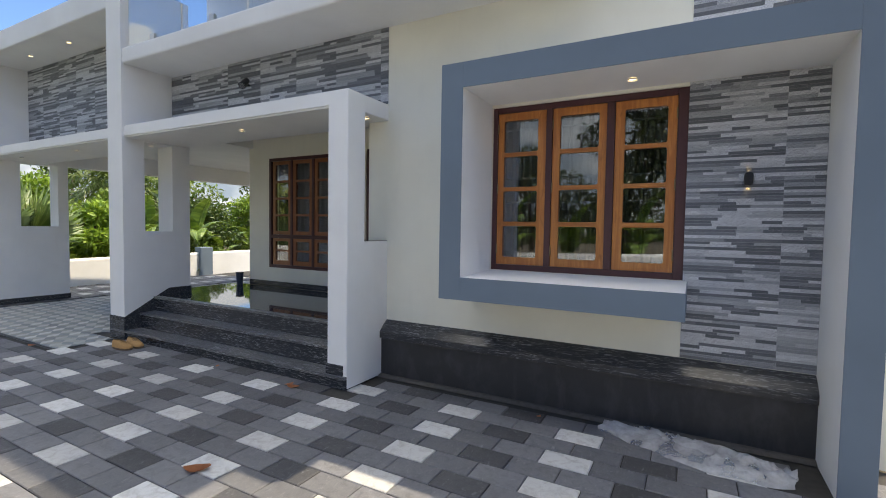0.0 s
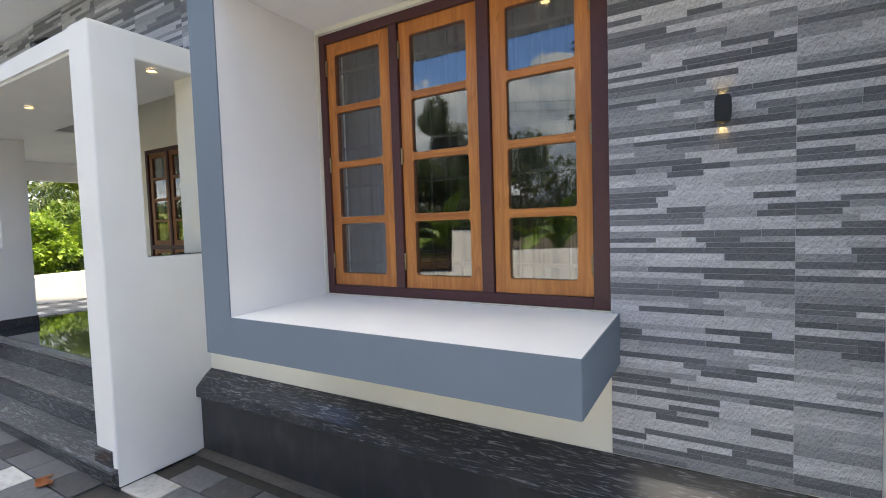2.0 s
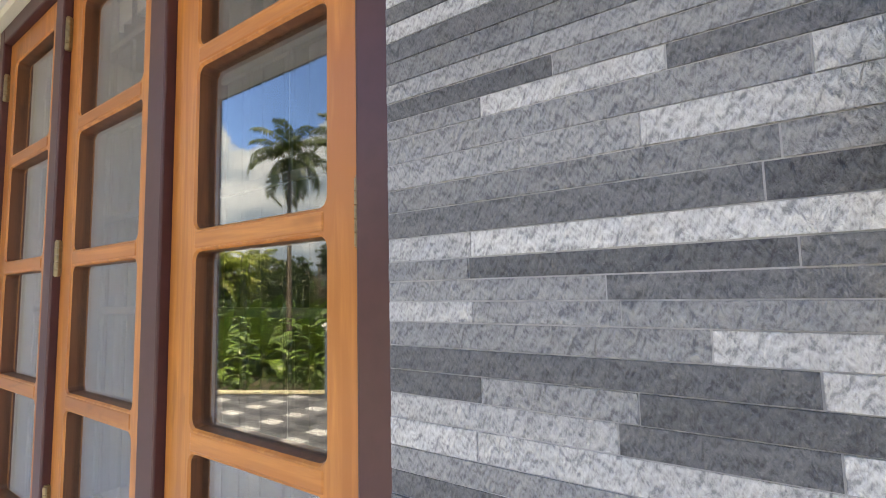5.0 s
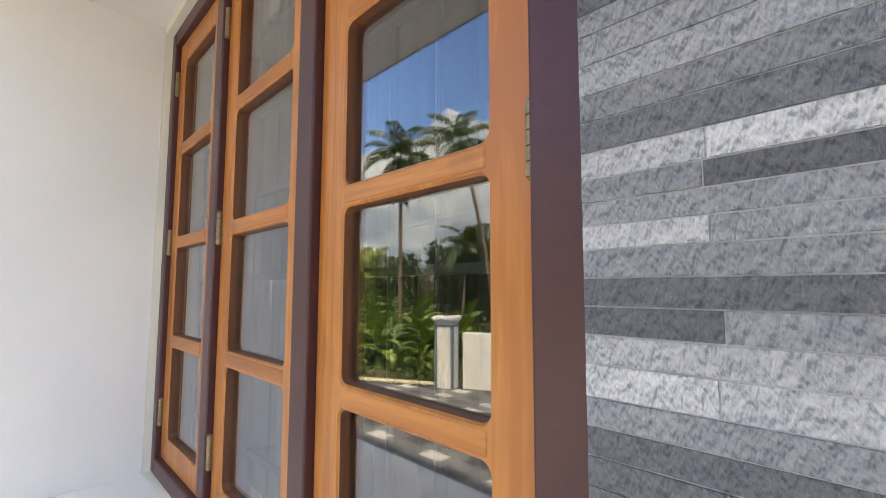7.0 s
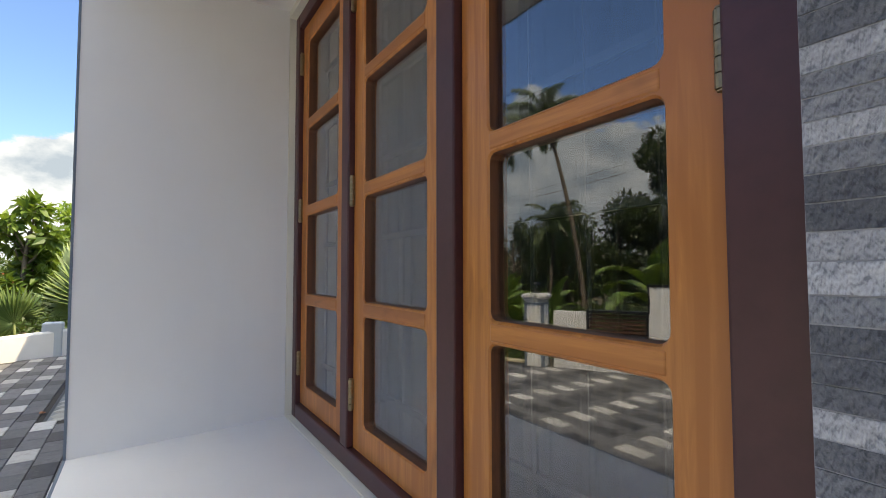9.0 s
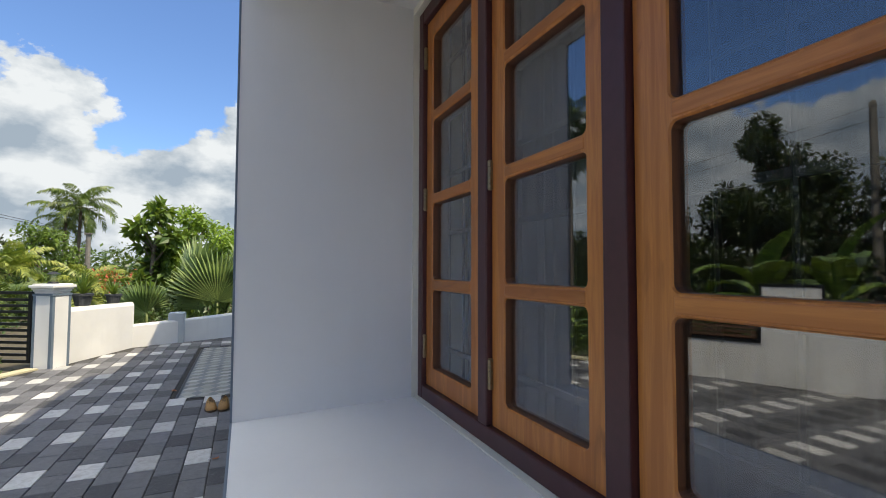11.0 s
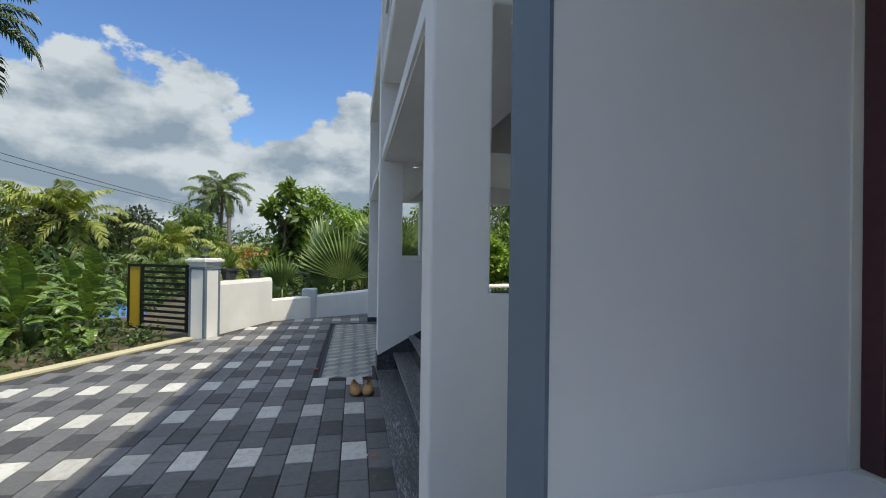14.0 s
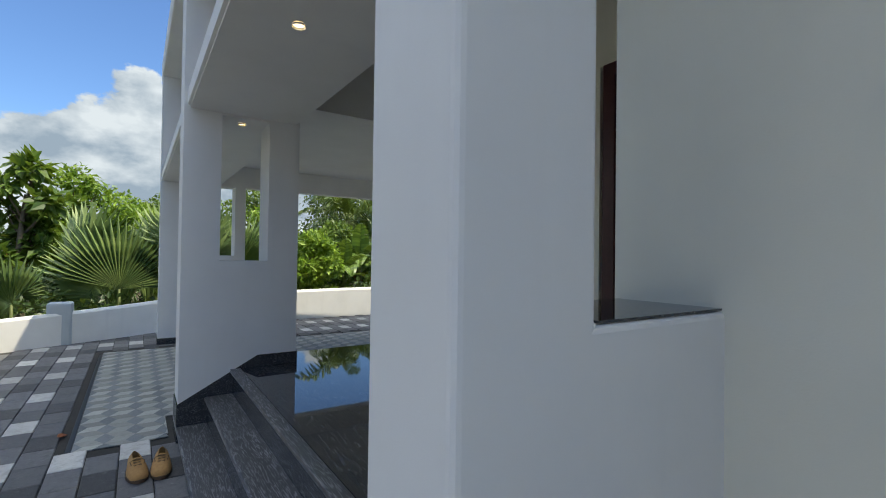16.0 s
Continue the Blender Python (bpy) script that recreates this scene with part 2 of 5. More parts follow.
def paver_mat(name, col, island, dirt=0.5, tint=(0.16, 0.13, 0.10)):
    """Concrete paver: pitted face, dusty edges and dry stains."""
    m, t, b = nodes_of(name)
    v = coords(t)
    if island:
        r = t.nodes.new("ShaderNodeNewGeometry").outputs["Random Per Island"]
    else:
        r = t.nodes.new("ShaderNodeObjectInfo").outputs["Random"]
    tone = ramp(t, r, [(0, tuple(0.78 * c for c in col)), (0.5, col), (1, tuple(1.22 * c for c in col))])
    spot = noise_of(t, v, 14, 6, 0.7, 0.8)
    c = mixed(t, ramp(t, spot, [(0.46, (0, 0, 0)), (0.66, (dirt,) * 3)]), tone, tint if sum(col) > 0.9 else tuple(0.45 * k for k in col))
    c = mixed(t, ramp(t, noise_of(t, v, 1.1, 4), [(0.45, (0, 0, 0)), (0.7, (0.35,) * 3)]), c, tuple(0.7 * k + 0.05 for k in col))
    t.links.new(c, b.inputs["Base Color"])
    b.inputs["Roughness"].default_value = 0.62
    scuff = noise_of(t, coords(t, (1, 0.45, 1)), 38, 6, 0.72, 0.6)
    c = mixed(t, ramp(t, scuff, [(0.57, (0, 0, 0)), (0.72, (0.35,) * 3)]), c, (0.36, 0.36, 0.37))
    t.links.new(c, b.inputs["Base Color"])
    bumped(t, b, noise_of(t, v, 130, 5, 0.65), 0.5, 0.005)
    return m


def leaf_mat(name, a, b_, rough=0.45, glow=0.35, island=True):
    """Leaf: green varied leaf by leaf, some light through it."""
    m, t, b = nodes_of(name)
    g = t.nodes.new("ShaderNodeNewGeometry")
    o = t.nodes.new("ShaderNodeObjectInfo")
    r = g.outputs["Random Per Island"] if island else o.outputs["Random"]
    c = ramp(t, r, [(0.0, a), (0.55, tuple((x + y) / 2 for x, y in zip(a, b_))), (1.0, b_)])
    c = mixed(t, ramp(t, noise_of(t, coords(t), 1.8, 4), [(0.4, (0, 0, 0)), (0.65, (0.5,) * 3)]), c, tuple(0.6 * x for x in a))
    t.links.new(c, b.inputs["Base Color"])
    b.inputs["Roughness"].default_value = rough
    tr = t.nodes.new("ShaderNodeBsdfTranslucent")
    t.links.new(mixed(t, 0.5, c, (0.30, 0.42, 0.04)), tr.inputs["Color"])
    mx = t.nodes.new("ShaderNodeMixShader")
    mx.inputs[0].default_value = glow
    out = t.nodes["Material Output"]
    t.links.new(b.outputs[0], mx.inputs[1])
    t.links.new(tr.outputs[0], mx.inputs[2])
    t.links.new(mx.outputs[0], out.inputs["Surface"])
    return m


def plain(name, col, rough=0.5, metal=0.0, spots=0.25, scale=30, relief=0.1):
    m, t, b = nodes_of(name)
    n = noise_of(t, coords(t), scale, 5)
    c = mixed(t, ramp(t, n, [(0.4, (0, 0, 0)), (0.7, (spots,) * 3)]), col, tuple(0.5 * x for x in col))
    t.links.new(c, b.inputs["Base Color"])
    b.inputs["Roughness"].default_value, b.inputs["Metallic"].default_value = rough, metal
    bumped(t, b, n, relief, 0.002)
    return m


def stained(name, col, streak):
    """Black plaster with dusty runs down it."""
    m, t, b = nodes_of(name)
    runs = noise_of(t, coords(t, (1, 1, 0.35)), 7, 7, 0.65, 0.3)
    c = mixed(t, ramp(t, runs, [(0.50, (0, 0, 0)), (0.72, (0.8,) * 3)]), col, streak)
    c = mixed(t, ramp(t, noise_of(t, coords(t), 5, 5), [(0.52, (0, 0, 0)), (0.72, (0.45,) * 3)]), c, streak)
    t.links.new(c, b.inputs["Base Color"])
    b.inputs["Roughness"].default_value = 0.4
    bumped(t, b, noise_of(t, coords(t), 45, 4), 0.3, 0.003)
    return m


def glass_mat(name, tint=(0.86, 0.88, 0.88)):
    """Window pane: clear through the middle, mirror-like at a slant."""
    m, t, b = nodes_of(name)
    t.nodes.remove(b)
    tr = t.nodes.new("ShaderNodeBsdfTransparent")
    tr.inputs[0].default_value = (*tint, 1)
    gl = t.nodes.new("ShaderNodeBsdfGlossy")
    gl.inputs["Roughness"].default_value = 0.0
    gl.inputs["Color"].default_value = (0.95, 0.97, 1.0, 1)
    lw = t.nodes.new("ShaderNodeLayerWeight")
    lw.inputs["Blend"].default_value = 0.5
    p5 = t.nodes.new("ShaderNodeMath")
    p5.operation, p5.inputs[1].default_value = "POWER", 4.0
    t.links.new(lw.outputs["Facing"], p5.inputs[0])
    fr = t.nodes.new("ShaderNodeMapRange")
    fr.inputs[3].default_value, fr.inputs[4].default_value = 0.11, 1.0
    t.links.new(p5.outputs[0], fr.inputs[0])
    mx = t.nodes.new("ShaderNodeMixShader")
    t.links.new(fr.outputs[0], mx.inputs[0])
    t.links.new(tr.outputs[0], mx.inputs[1])
    t.links.new(gl.outputs[0], mx.inputs[2])
    t.links.new(mx.outputs[0], t.nodes["Material Output"].inputs["Surface"])
    return m


def glow_mat(name, col, strength):
    m, t, b = nodes_of(name)
    b.inputs["Base Color"].default_value = (*col, 1)
    b.inputs["Emission Color"].default_value = (*col, 1)
    b.inputs["Emission Strength"].default_value = strength
    return m


WHITE = painted("white_paint", (0.80, 0.80, 0.79))
CREAM = painted("cream_paint", (0.80, 0.78, 0.68))
BLUE = painted("slate_blue_paint", (0.140, 0.188, 0.240), vary=0.12)
YARD_WHITE = painted("yard_wall_paint", (0.80, 0.80, 0.78), vary=0.12, stain=1.0)
GRANITE = granite("black_granite", 0.22)
TREAD = granite("honed_granite", 0.36, base=(0.024, 0.025, 0.028), vein=(0.50, 0.51, 0.53), start=0.51)
POLISHED = granite("polished_granite", 0.03, vein=(0.2, 0.21, 0.23))
PLINTH = stained("plinth_black_plaster", (0.028, 0.029, 0.033), (0.062, 0.062, 0.068))
TEAK = wood("teak", (0.60, 0.232, 0.056), (0.38, 0.122, 0.030))
TEAK_X = wood("teak_across", (0.60, 0.232, 0.056), (0.38, 0.122, 0.030), axis="X")
# darker teak for pane reveals: deeper stain plus the recess shade in the colour
TEAK_SHADED_REBATE = wood("teak_shaded_rebate", (0.20, 0.070, 0.024), (0.10, 0.034, 0.014), rough=0.5)
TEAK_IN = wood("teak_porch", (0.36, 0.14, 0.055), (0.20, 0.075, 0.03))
MAROON = plain("maroon_frame_paint", (0.072, 0.022, 0.026), 0.4, spots=0.3, scale=40)
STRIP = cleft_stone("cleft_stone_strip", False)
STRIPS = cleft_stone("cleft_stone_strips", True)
GLASS = glass_mat("pane_glass")
BRONZE = plain("aged_brass_hinge", (0.34, 0.27, 0.17), 0.42, 1.0, spots=0.5, scale=120)
STEEL = plain("hinge_steel", (0.55, 0.52, 0.46), 0.35, 1.0)
BLACK = plain("black_metal", (0.018, 0.019, 0.022), 0.45, 0.3)
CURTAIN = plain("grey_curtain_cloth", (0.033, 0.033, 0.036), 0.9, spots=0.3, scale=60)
ROOM = plain("room_plaster", (0.35, 0.35, 0.36), 0.9)
LED = glow_mat("warm_led", (1.0, 0.66, 0.25), 5.0)
LENS = glow_mat("lamp_lens", (1.0, 0.62, 0.22), 0.06)
LED_DIM = glow_mat("downlight_led", (1.0, 0.78, 0.45), 3.0)


# ---- mesh helpers ----
def thing(name, label="", category="", group="", kind="", at=(0, 0, 0)):
    ob = new(name)
    ob.empty_display_size = 0.1
    ob.location = at
    return tagged(ob, label, category, group, kind)


def mesh_of(bm, mat, name, smooth=False):
    me = bpy.data.meshes.new(name)
    bm.to_mesh(me)
    bm.free()
    for m in mat if isinstance(mat, (list, tuple)) else (mat,):
        me.materials.append(m)
    if smooth:
        me.polygons.foreach_set("use_smooth", [True] * len(me.polygons))
    return me


def part(name, bm, mat, parent=None, label="", smooth=False):
    ob = new(name, mesh_of(bm, mat, name, smooth))
    if parent:
        ob.parent = parent
        bpy.context.view_layer.update()
        ob.matrix_parent_inverse = parent.matrix_world.inverted()
    return tagged(ob, label)


def setting(name, bm, mat, label, category, smooth=False):
    return tagged(part(name, bm, mat, None, label, smooth), category=category, kind="structure")


def add_box(bm, x0, y0, z0, x1, y1, z1, bevel=0.0, seg=2):
    r = bmesh.ops.create_cube(bm, size=1.0)
    vs = r["verts"]
    for v in vs:
        v.co = Vector(((x0 + x1) / 2 + v.co.x * (x1 - x0), (y0 + y1) / 2 + v.co.y * (y1 - y0), (z0 + z1) / 2 + v.co.z * (z1 - z0)))
    if bevel:
        es = list({e for v in vs for e in v.link_edges})
        bmesh.ops.bevel(bm, geom=es, offset=bevel, segments=seg, affect="EDGES", profile=0.5)
    return bm


def box(*a, **k):
    return add_box(bmesh.new(), *a, **k)


def add_cyl(bm, p, q, r0, r1, n=10, caps=True):
    p, q = Vector(p), Vector(q)
    d = q - p
    m = Matrix.Translation((p + q) / 2) @ d.to_track_quat("Z", "Y").to_matrix().to_4x4()
    bmesh.ops.create_cone(bm, cap_ends=caps, segments=n, radius1=r0, radius2=r1, depth=d.length, matrix=m)
    return bm


def prism(profile, x0, x1, axis="X", bevel=0.0):
    """A solid whose profile is swept along an axis. X: profile in y, z; Y: in x, z."""
    bm = bmesh.new()
    put = (lambda a, b, s: (s, a, b)) if axis == "X" else (lambda a, b, s: (a, s, b)) if axis == "Y" else (lambda a, b, s: (a, b, s))
    lo = [bm.verts.new(put(a, b, x0)) for a, b in profile]
    hi = [bm.verts.new(put(a, b, x1)) for a, b in profile]
    bm.faces.new(lo)
    bm.faces.new(hi)
    for i in range(len(lo)):
        j = (i + 1) % len(lo)
        bm.faces.new((lo[i], lo[j], hi[j], hi[i]))
    bmesh.ops.recalc_face_normals(bm, faces=bm.faces[:])
    if bevel:
        bmesh.ops.bevel(bm, geom=bm.edges[:], offset=bevel, segments=2, affect="EDGES")
    return bm


def plate_with_holes(axis, s0, s1, u0, u1, v0, v1, holes):
    """A wall of thickness s0..s1 along axis, with rectangular openings (u0, u1, v0, v1) cut through it, as blocks that meet edge to edge."""
    us = sorted({u0, u1, *[h[0] for h in holes], *[h[1] for h in holes]})
    vs = sorted({v0, v1, *[h[2] for h in holes], *[h[3] for h in holes]})
    solid = lambda i, j: 0 <= i < len(us) - 1 and 0 <= j < len(vs) - 1 and not any(h[0] <= us[i] and us[i + 1] <= h[1] and h[2] <= vs[j] and vs[j + 1] <= h[3] for h in holes)
    bm = bmesh.new()
    pt = {}

    def vert(i, j, s):
        if (i, j, s) not in pt:
            a, b, c = us[i], vs[j], (s0, s1)[s]
            pt[i, j, s] = bm.verts.new((a, c, b) if axis == "Y" else (c, a, b))
        return pt[i, j, s]

    for i in range(len(us) - 1):
        for j in range(len(vs) - 1):
            if not solid(i, j):
                continue
            for s in (0, 1):
                bm.faces.new([vert(i, j, s), vert(i + 1, j, s), vert(i + 1, j + 1, s), vert(i, j + 1, s)])
            for (di, dj), (a, b) in {(-1, 0): ((i, j), (i, j + 1)), (1, 0): ((i + 1, j), (i + 1, j + 1)), (0, -1): ((i, j), (i + 1, j)), (0, 1): ((i, j + 1), (i + 1, j + 1))}.items():
                if not solid(i + di, j + dj):
                    bm.faces.new([vert(*a, 0), vert(*b, 0), vert(*b, 1), vert(*a, 1)])
    bmesh.ops.recalc_face_normals(bm, faces=bm.faces[:])
    return bm


# ---- the house ----
TOP = 4.05
setting("wall_front", plate_with_holes("Y", 3.86, 4.08, -2.985, 1.02, 0.0, TOP, [(-1.585, -0.003, 1.156, 2.62)]), CREAM, "cream painted front wall of the house", "wall")
setting("wall_east", box(1.02, 3.86, 0, 1.24, 10.0, TOP), CREAM, "plain painted side wall", "wall")
setting("wall_back", box(-6.54, 10.0, 0, 1.24, 10.2, TOP), CREAM, "plain painted back wall", "wall")
setting("wall_porch", plate_with_holes("Y", 5.22, 5.42, -6.54, -2.74, 0.0, 3.56, [(-6.06, -4.60, 0.845, 2.61), (-4.09, -3.10, 0.53, 2.63)]), CREAM, "cream painted wall at the back of the porch", "wall")
setting("wall_porch_side", box(-6.54, 5.42, 0, -6.34, 10.0, 3.56), CREAM, "plain painted side wall of the house", "wall")
setting("wall_porch_return", box(-2.985, 4.08, 0, -2.785, 5.22, 3.56), CREAM, "painted return wall of the porch", "wall")
setting("wall_upper", box(-6.45, 4.4, 3.765, -0.3, 4.6, 5.199), WHITE, "white upper storey wall behind the balcony", "wall")
setting("roof", box(-11.3, 4.09, TOP + 0.004, 1.24, 10.2, TOP + 0.13), WHITE, "flat white concrete roof", "roof")
setting("floor_room", box(-2.5, 4.1, 0.5, 1.0, 9.9, 0.56), ROOM, "plain floor inside the room", "floor")
setting("ceiling_room", box(-2.5, 4.1, 3.3, 1.0, 9.9, 3.4), ROOM, "plain ceiling inside the room", "ceiling")
setting("wall_room_back", box(-2.5, 7.0, 0.56, 1.0, 7.1, 3.3), ROOM, "plain wall at the back of the room", "wall")


# porch slab: thin flat canopy in front, higher ceiling behind it
setting("porch_slab", prism([(3.229, 2.635), (4.10, 2.635), (4.10, 2.79), (3.229, 2.79)], -11.30, -2.743, bevel=0.02), WHITE, "white rounded concrete canopy over the porch", "canopy")
setting("ceiling", box(-11.3, 4.062, 3.002, -6.60, 10.0, 3.08), WHITE, "white ceiling of the car porch", "ceiling")
setting("ceiling_porch", box(-6.436, 4.062, 3.535, -2.99, 5.218, 3.562), WHITE, "high white porch ceiling", "ceiling")
setting("beam_porch", box(-6.598, 4.112, 2.80, -6.44, 5.218, 3.562), WHITE, "white beam between porch and car porch", "beam")
setting("beam", box(-11.28, 4.505, 2.64, -11.03, 10.0, 2.999), WHITE, "white beam along the car porch", "beam")
setting("beam_rear", box(-10.99, 9.75, 2.64, -6.55, 9.98, 2.999), WHITE, "white beam at the rear of the car porch", "beam")
setting("pillar_rear", box(-11.29, 9.7, 0.0, -11.01, 9.99, 2.639), WHITE, "plain white rear pillar of the car porch", "pillar")
setting("balcony_slab", box(-6.44, 3.21, 3.565, -0.6, 5.5, 3.76, bevel=0.02), WHITE, "white balcony slab with rounded edge", "balcony")
setting("roof_slab_west", box(-11.34, 3.21, 4.33, -6.80, 4.0, 4.65, bevel=0.02), WHITE, "white roof slab over the car porch", "roof")
# unseen slab, sized so that its shadow edge falls across the paving
setting("roof_slab_balcony", box(-6.44, 3.21, 5.2, -0.3, 4.6, 5.42, bevel=0.02), WHITE, "unseen white slab added over the balcony to shade the yard", "roof")
setting("wall_clad_band", box(-6.44, 3.861, 2.78, -2.99, 4.06, 3.56), CREAM, "wall behind stone cladding above the porch", "wall")
setting("wall_clad_west", box(-10.99, 3.90, 2.78, -6.80, 4.06, 4.329), CREAM, "wall behind stone cladding above the car porch", "wall")

# pillar walls of the porch, each with a tall slot
setting("pillar_wall_1", plate_with_holes("X", -6.79, -6.45, 3.205, 4.11, 0.0, 4.66, [(3.48, 3.855, 1.42, 2.615)]), WHITE, "white pillar wall with a tall slot", "pillar")
setting("pillar_wall_2", plate_with_holes("X", -11.34, -11.0, 3.22, 4.50, 0.1, 4.66, [(3.75, 4.33, 1.44, 2.63)]), WHITE, "white car porch pillar wall with a tall slot", "pillar")
setting("skirting_pillar", box(-11.35, 3.21, 0, -10.99, 4.51, 0.1), GRANITE, "black granite skirting under the pillar", "skirting")
col = setting("pillar_wall_3", plate_with_holes("X", -2.98, -2.74, 3.226, 3.90, 0.0, 2.786, [(3.485, 3.90, 1.388, 2.62)]), WHITE, "white porch column with half wall", "pillar")
bv = col.modifiers.new("round", "BEVEL")
bv.width, bv.segments, bv.limit_method = 0.014, 3, "ANGLE"
setting("sill_porch", box(-2.976, 3.492, 1.3885, -2.744, 3.858, 1.3925), POLISHED, "polished grey granite sill on the half wall", "sill")

# steps and landing
for k, (y, z, h) in enumerate([(3.215, 0.125, 0.125), (3.41, 0.33, 0.205), (3.595, 0.53, 0.20)]):
    x0, x1 = (-6.80, -2.742) if k == 0 else (-6.448, -2.985)
    setting("step_%d" % (k + 1), box(x0, y, max(0.0, z - h), x1, 3.70, z - 0.03), GRANITE, "black granite step with pale streaks", "step")
    setting("tread_%d" % (k + 1), box(x0, y - 0.02, z - 0.03, x1, y + (0.2 if k < 2 else 0.06), z, bevel=0.006), TREAD, "dark honed granite tread with rounded nose", "step")
setting("landing", prism([(-6.88, 5.22), (-6.88, 4.125), (-6.44, 4.125), (-6.44, 3.656), (-2.985, 3.656), (-2.985, 5.22)], 0.0, 0.53, axis="Z"), POLISHED, "polished black granite porch landing", "floor")
setting("skirting_porch", box(-6.53, 5.208, 0.534, -4.1, 5.219, 0.62), GRANITE, "black granite skirting along the porch wall", "skirting")
setting("skirting_stair", prism([(3.197, 0.0), (4.12, 0.0), (4.12, 0.625), (3.79, 0.625), (3.197, 0.295)], -6.797, -6.443), GRANITE, "black granite stepped skirting beside the steps", "skirting")
setting("skirting_column", box(-2.986, 3.215, 0.126, -2.78, 3.24, 0.225), GRANITE, "black granite skirting at the column", "skirting")

# plinth under the window
setting("plinth", box(-2.739, 3.77, 0, 0.84, 3.859, 0.40), PLINTH, "black painted plinth wall", "plinth")
setting("plinth_ledge", prism([(3.735, 0.395), (3.735, 0.46), (3.80, 0.525), (3.859, 0.568), (3.859, 0.402), (3.76, 0.402)], -2.738, 0.825, bevel=0.003), GRANITE, "sloped black granite ledge on the plinth", "ledge")
setting("mortar_edge", prism([(3.70, 0.0), (3.77, 0.0), (3.77, 0.02), (3.735, 0.018)], -2.738, 0.83), plain("mortar", (0.075, 0.07, 0.066), 0.9, spots=0.6, scale=25, relief=0.5), "rough mortar edge at the plinth foot", "mortar")

# box round the window: white inside, slate-blue edges
setting("window_box_side", box(-1.775, 3.242, 0.951, -1.589, 3.859, 2.838), WHITE, "white painted side of the window box", "window box")
setting("window_box_top", box(-1.588, 3.242, 2.645, 0.826, 3.859, 2.838), WHITE, "white painted hood of the window box", "window box")
setting("window_box_sill", prism([(3.242, 0.951), (3.859, 0.951), (3.859, 1.153), (3.242, 1.131)], -1.588, 0.026), WHITE, "white painted ledge of the window box", "window box")
setting("window_box_column", box(0.827, 3.242, 0.0, 0.995, 3.859, 2.838), WHITE, "white painted column of the window box", "window box")
setting("trim_side", box(-1.778, 3.238, 0.948, -1.587, 3.245, 2.841), BLUE, "slate-blue painted edge of the window box", "trim")
setting("trim_top", box(-1.586, 3.238, 2.643, 0.824, 3.245, 2.841), BLUE, "slate-blue painted edge of the window box", "trim")
setting("trim_sill", box(-1.586, 3.238, 0.948, 0.028, 3.245, 1.132), BLUE, "slate-blue painted edge of the window box", "trim")
setting("trim_sill_end", prism([(3.246, 0.949), (3.858, 0.949), (3.858, 1.1535), (3.246, 1.1315)], 0.0255, 0.030), BLUE, "slate-blue painted end of the window ledge", "trim")
setting("trim_column", box(0.825, 3.238, 0.0, 0.998, 3.245, 2.841), BLUE, "slate-blue painted edge of the column", "trim")


# ---- window ----
def framed(bm, x0, x1, z0, z1, y0, y1, w, bev=0.004):
    """Four members round an opening."""
    add_box(bm, x0, y0, z0, x0 + w, y1, z1, bevel=bev)
    add_box(bm, x1 - w, y0, z0, x1, y1, z1, bevel=bev)
    add_box(bm, x0 + w, y0, z0, x1 - w, y1, z0 + w, bevel=bev)
    add_box(bm, x0 + w, y0, z1 - w, x1 - w, y1, z1, bevel=bev)
    return bm


def rounded_hole_plate(x0, x1, z0, z1, y0, y1, panes, r=0.014, n=5, cham=0.004):
    """A shutter leaf: one board with pane openings that have rounded corners and a moulded lip."""
    bm = bmesh.new()
    loops = []
    for a, b, c, d in panes:
        ring = []
        for cx, cz, s in ((b - r, d - r, 0), (a + r, d - r, 90), (a + r, c + r, 180), (b - r, c + r, 270)):
            for i in range(n):
                t = radians(s + 90 * i / (n - 1))
                ring.append((cx + r * math.cos(t), cz + r * math.sin(t), math.cos(t), math.sin(t)))
        loops.append(ring)
    zs = [z0] + [(panes[i][3] + panes[i + 1][2]) / 2 for i in range(len(panes) - 1)] + [z1]
    xm = (x0 + x1) / 2
    for (a, b, c, d), ring, lo, hi in zip(panes, loops, zs, zs[1:]):
        outer = [(x1, hi), (x0, hi), (x0, lo), (x1, lo)]
        m = len(ring)
        lip = [bm.verts.new((x + cham * nx, y0, z + cham * nz)) for x, z, nx, nz in ring]
        mid = [bm.verts.new((x + 0.001 * nx, y0 + 0.004, z + 0.001 * nz)) for x, z, nx, nz in ring]
        inn = [bm.verts.new((x, y1, z)) for x, z, nx, nz in ring]
        oc = [bm.verts.new((x, y0, z)) for x, z in outer]
        for i in range(m):
            j = (i + 1) % m
            bm.faces.new((lip[i], lip[j], mid[j], mid[i]))
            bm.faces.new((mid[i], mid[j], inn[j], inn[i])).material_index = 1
        for q in range(4):
            seg = lip[q * n : (q + 1) * n]
            for i in range(n - 1):
                bm.faces.new((oc[q], seg[i + 1], seg[i]))
            nxt = lip[((q + 1) * n) % m]
            bm.faces.new((oc[q], oc[(q + 1) % 4], nxt, seg[-1]))
    for xa, xb in ((x0, x0), (x1, x1)):
        vs = [bm.verts.new(p) for p in ((xa, y0, z0), (xa, y1, z0), (xa, y1, z1), (xa, y0, z1))]
        bm.faces.new(vs)
    for za in (z0, z1):
        vs = [bm.verts.new(p) for p in ((x0, y0, za), (x1, y0, za), (x1, y1, za), (x0, y1, za))]
        bm.faces.new(vs)
    bmesh.ops.recalc_face_normals(bm, faces=bm.faces[:])
    return bm


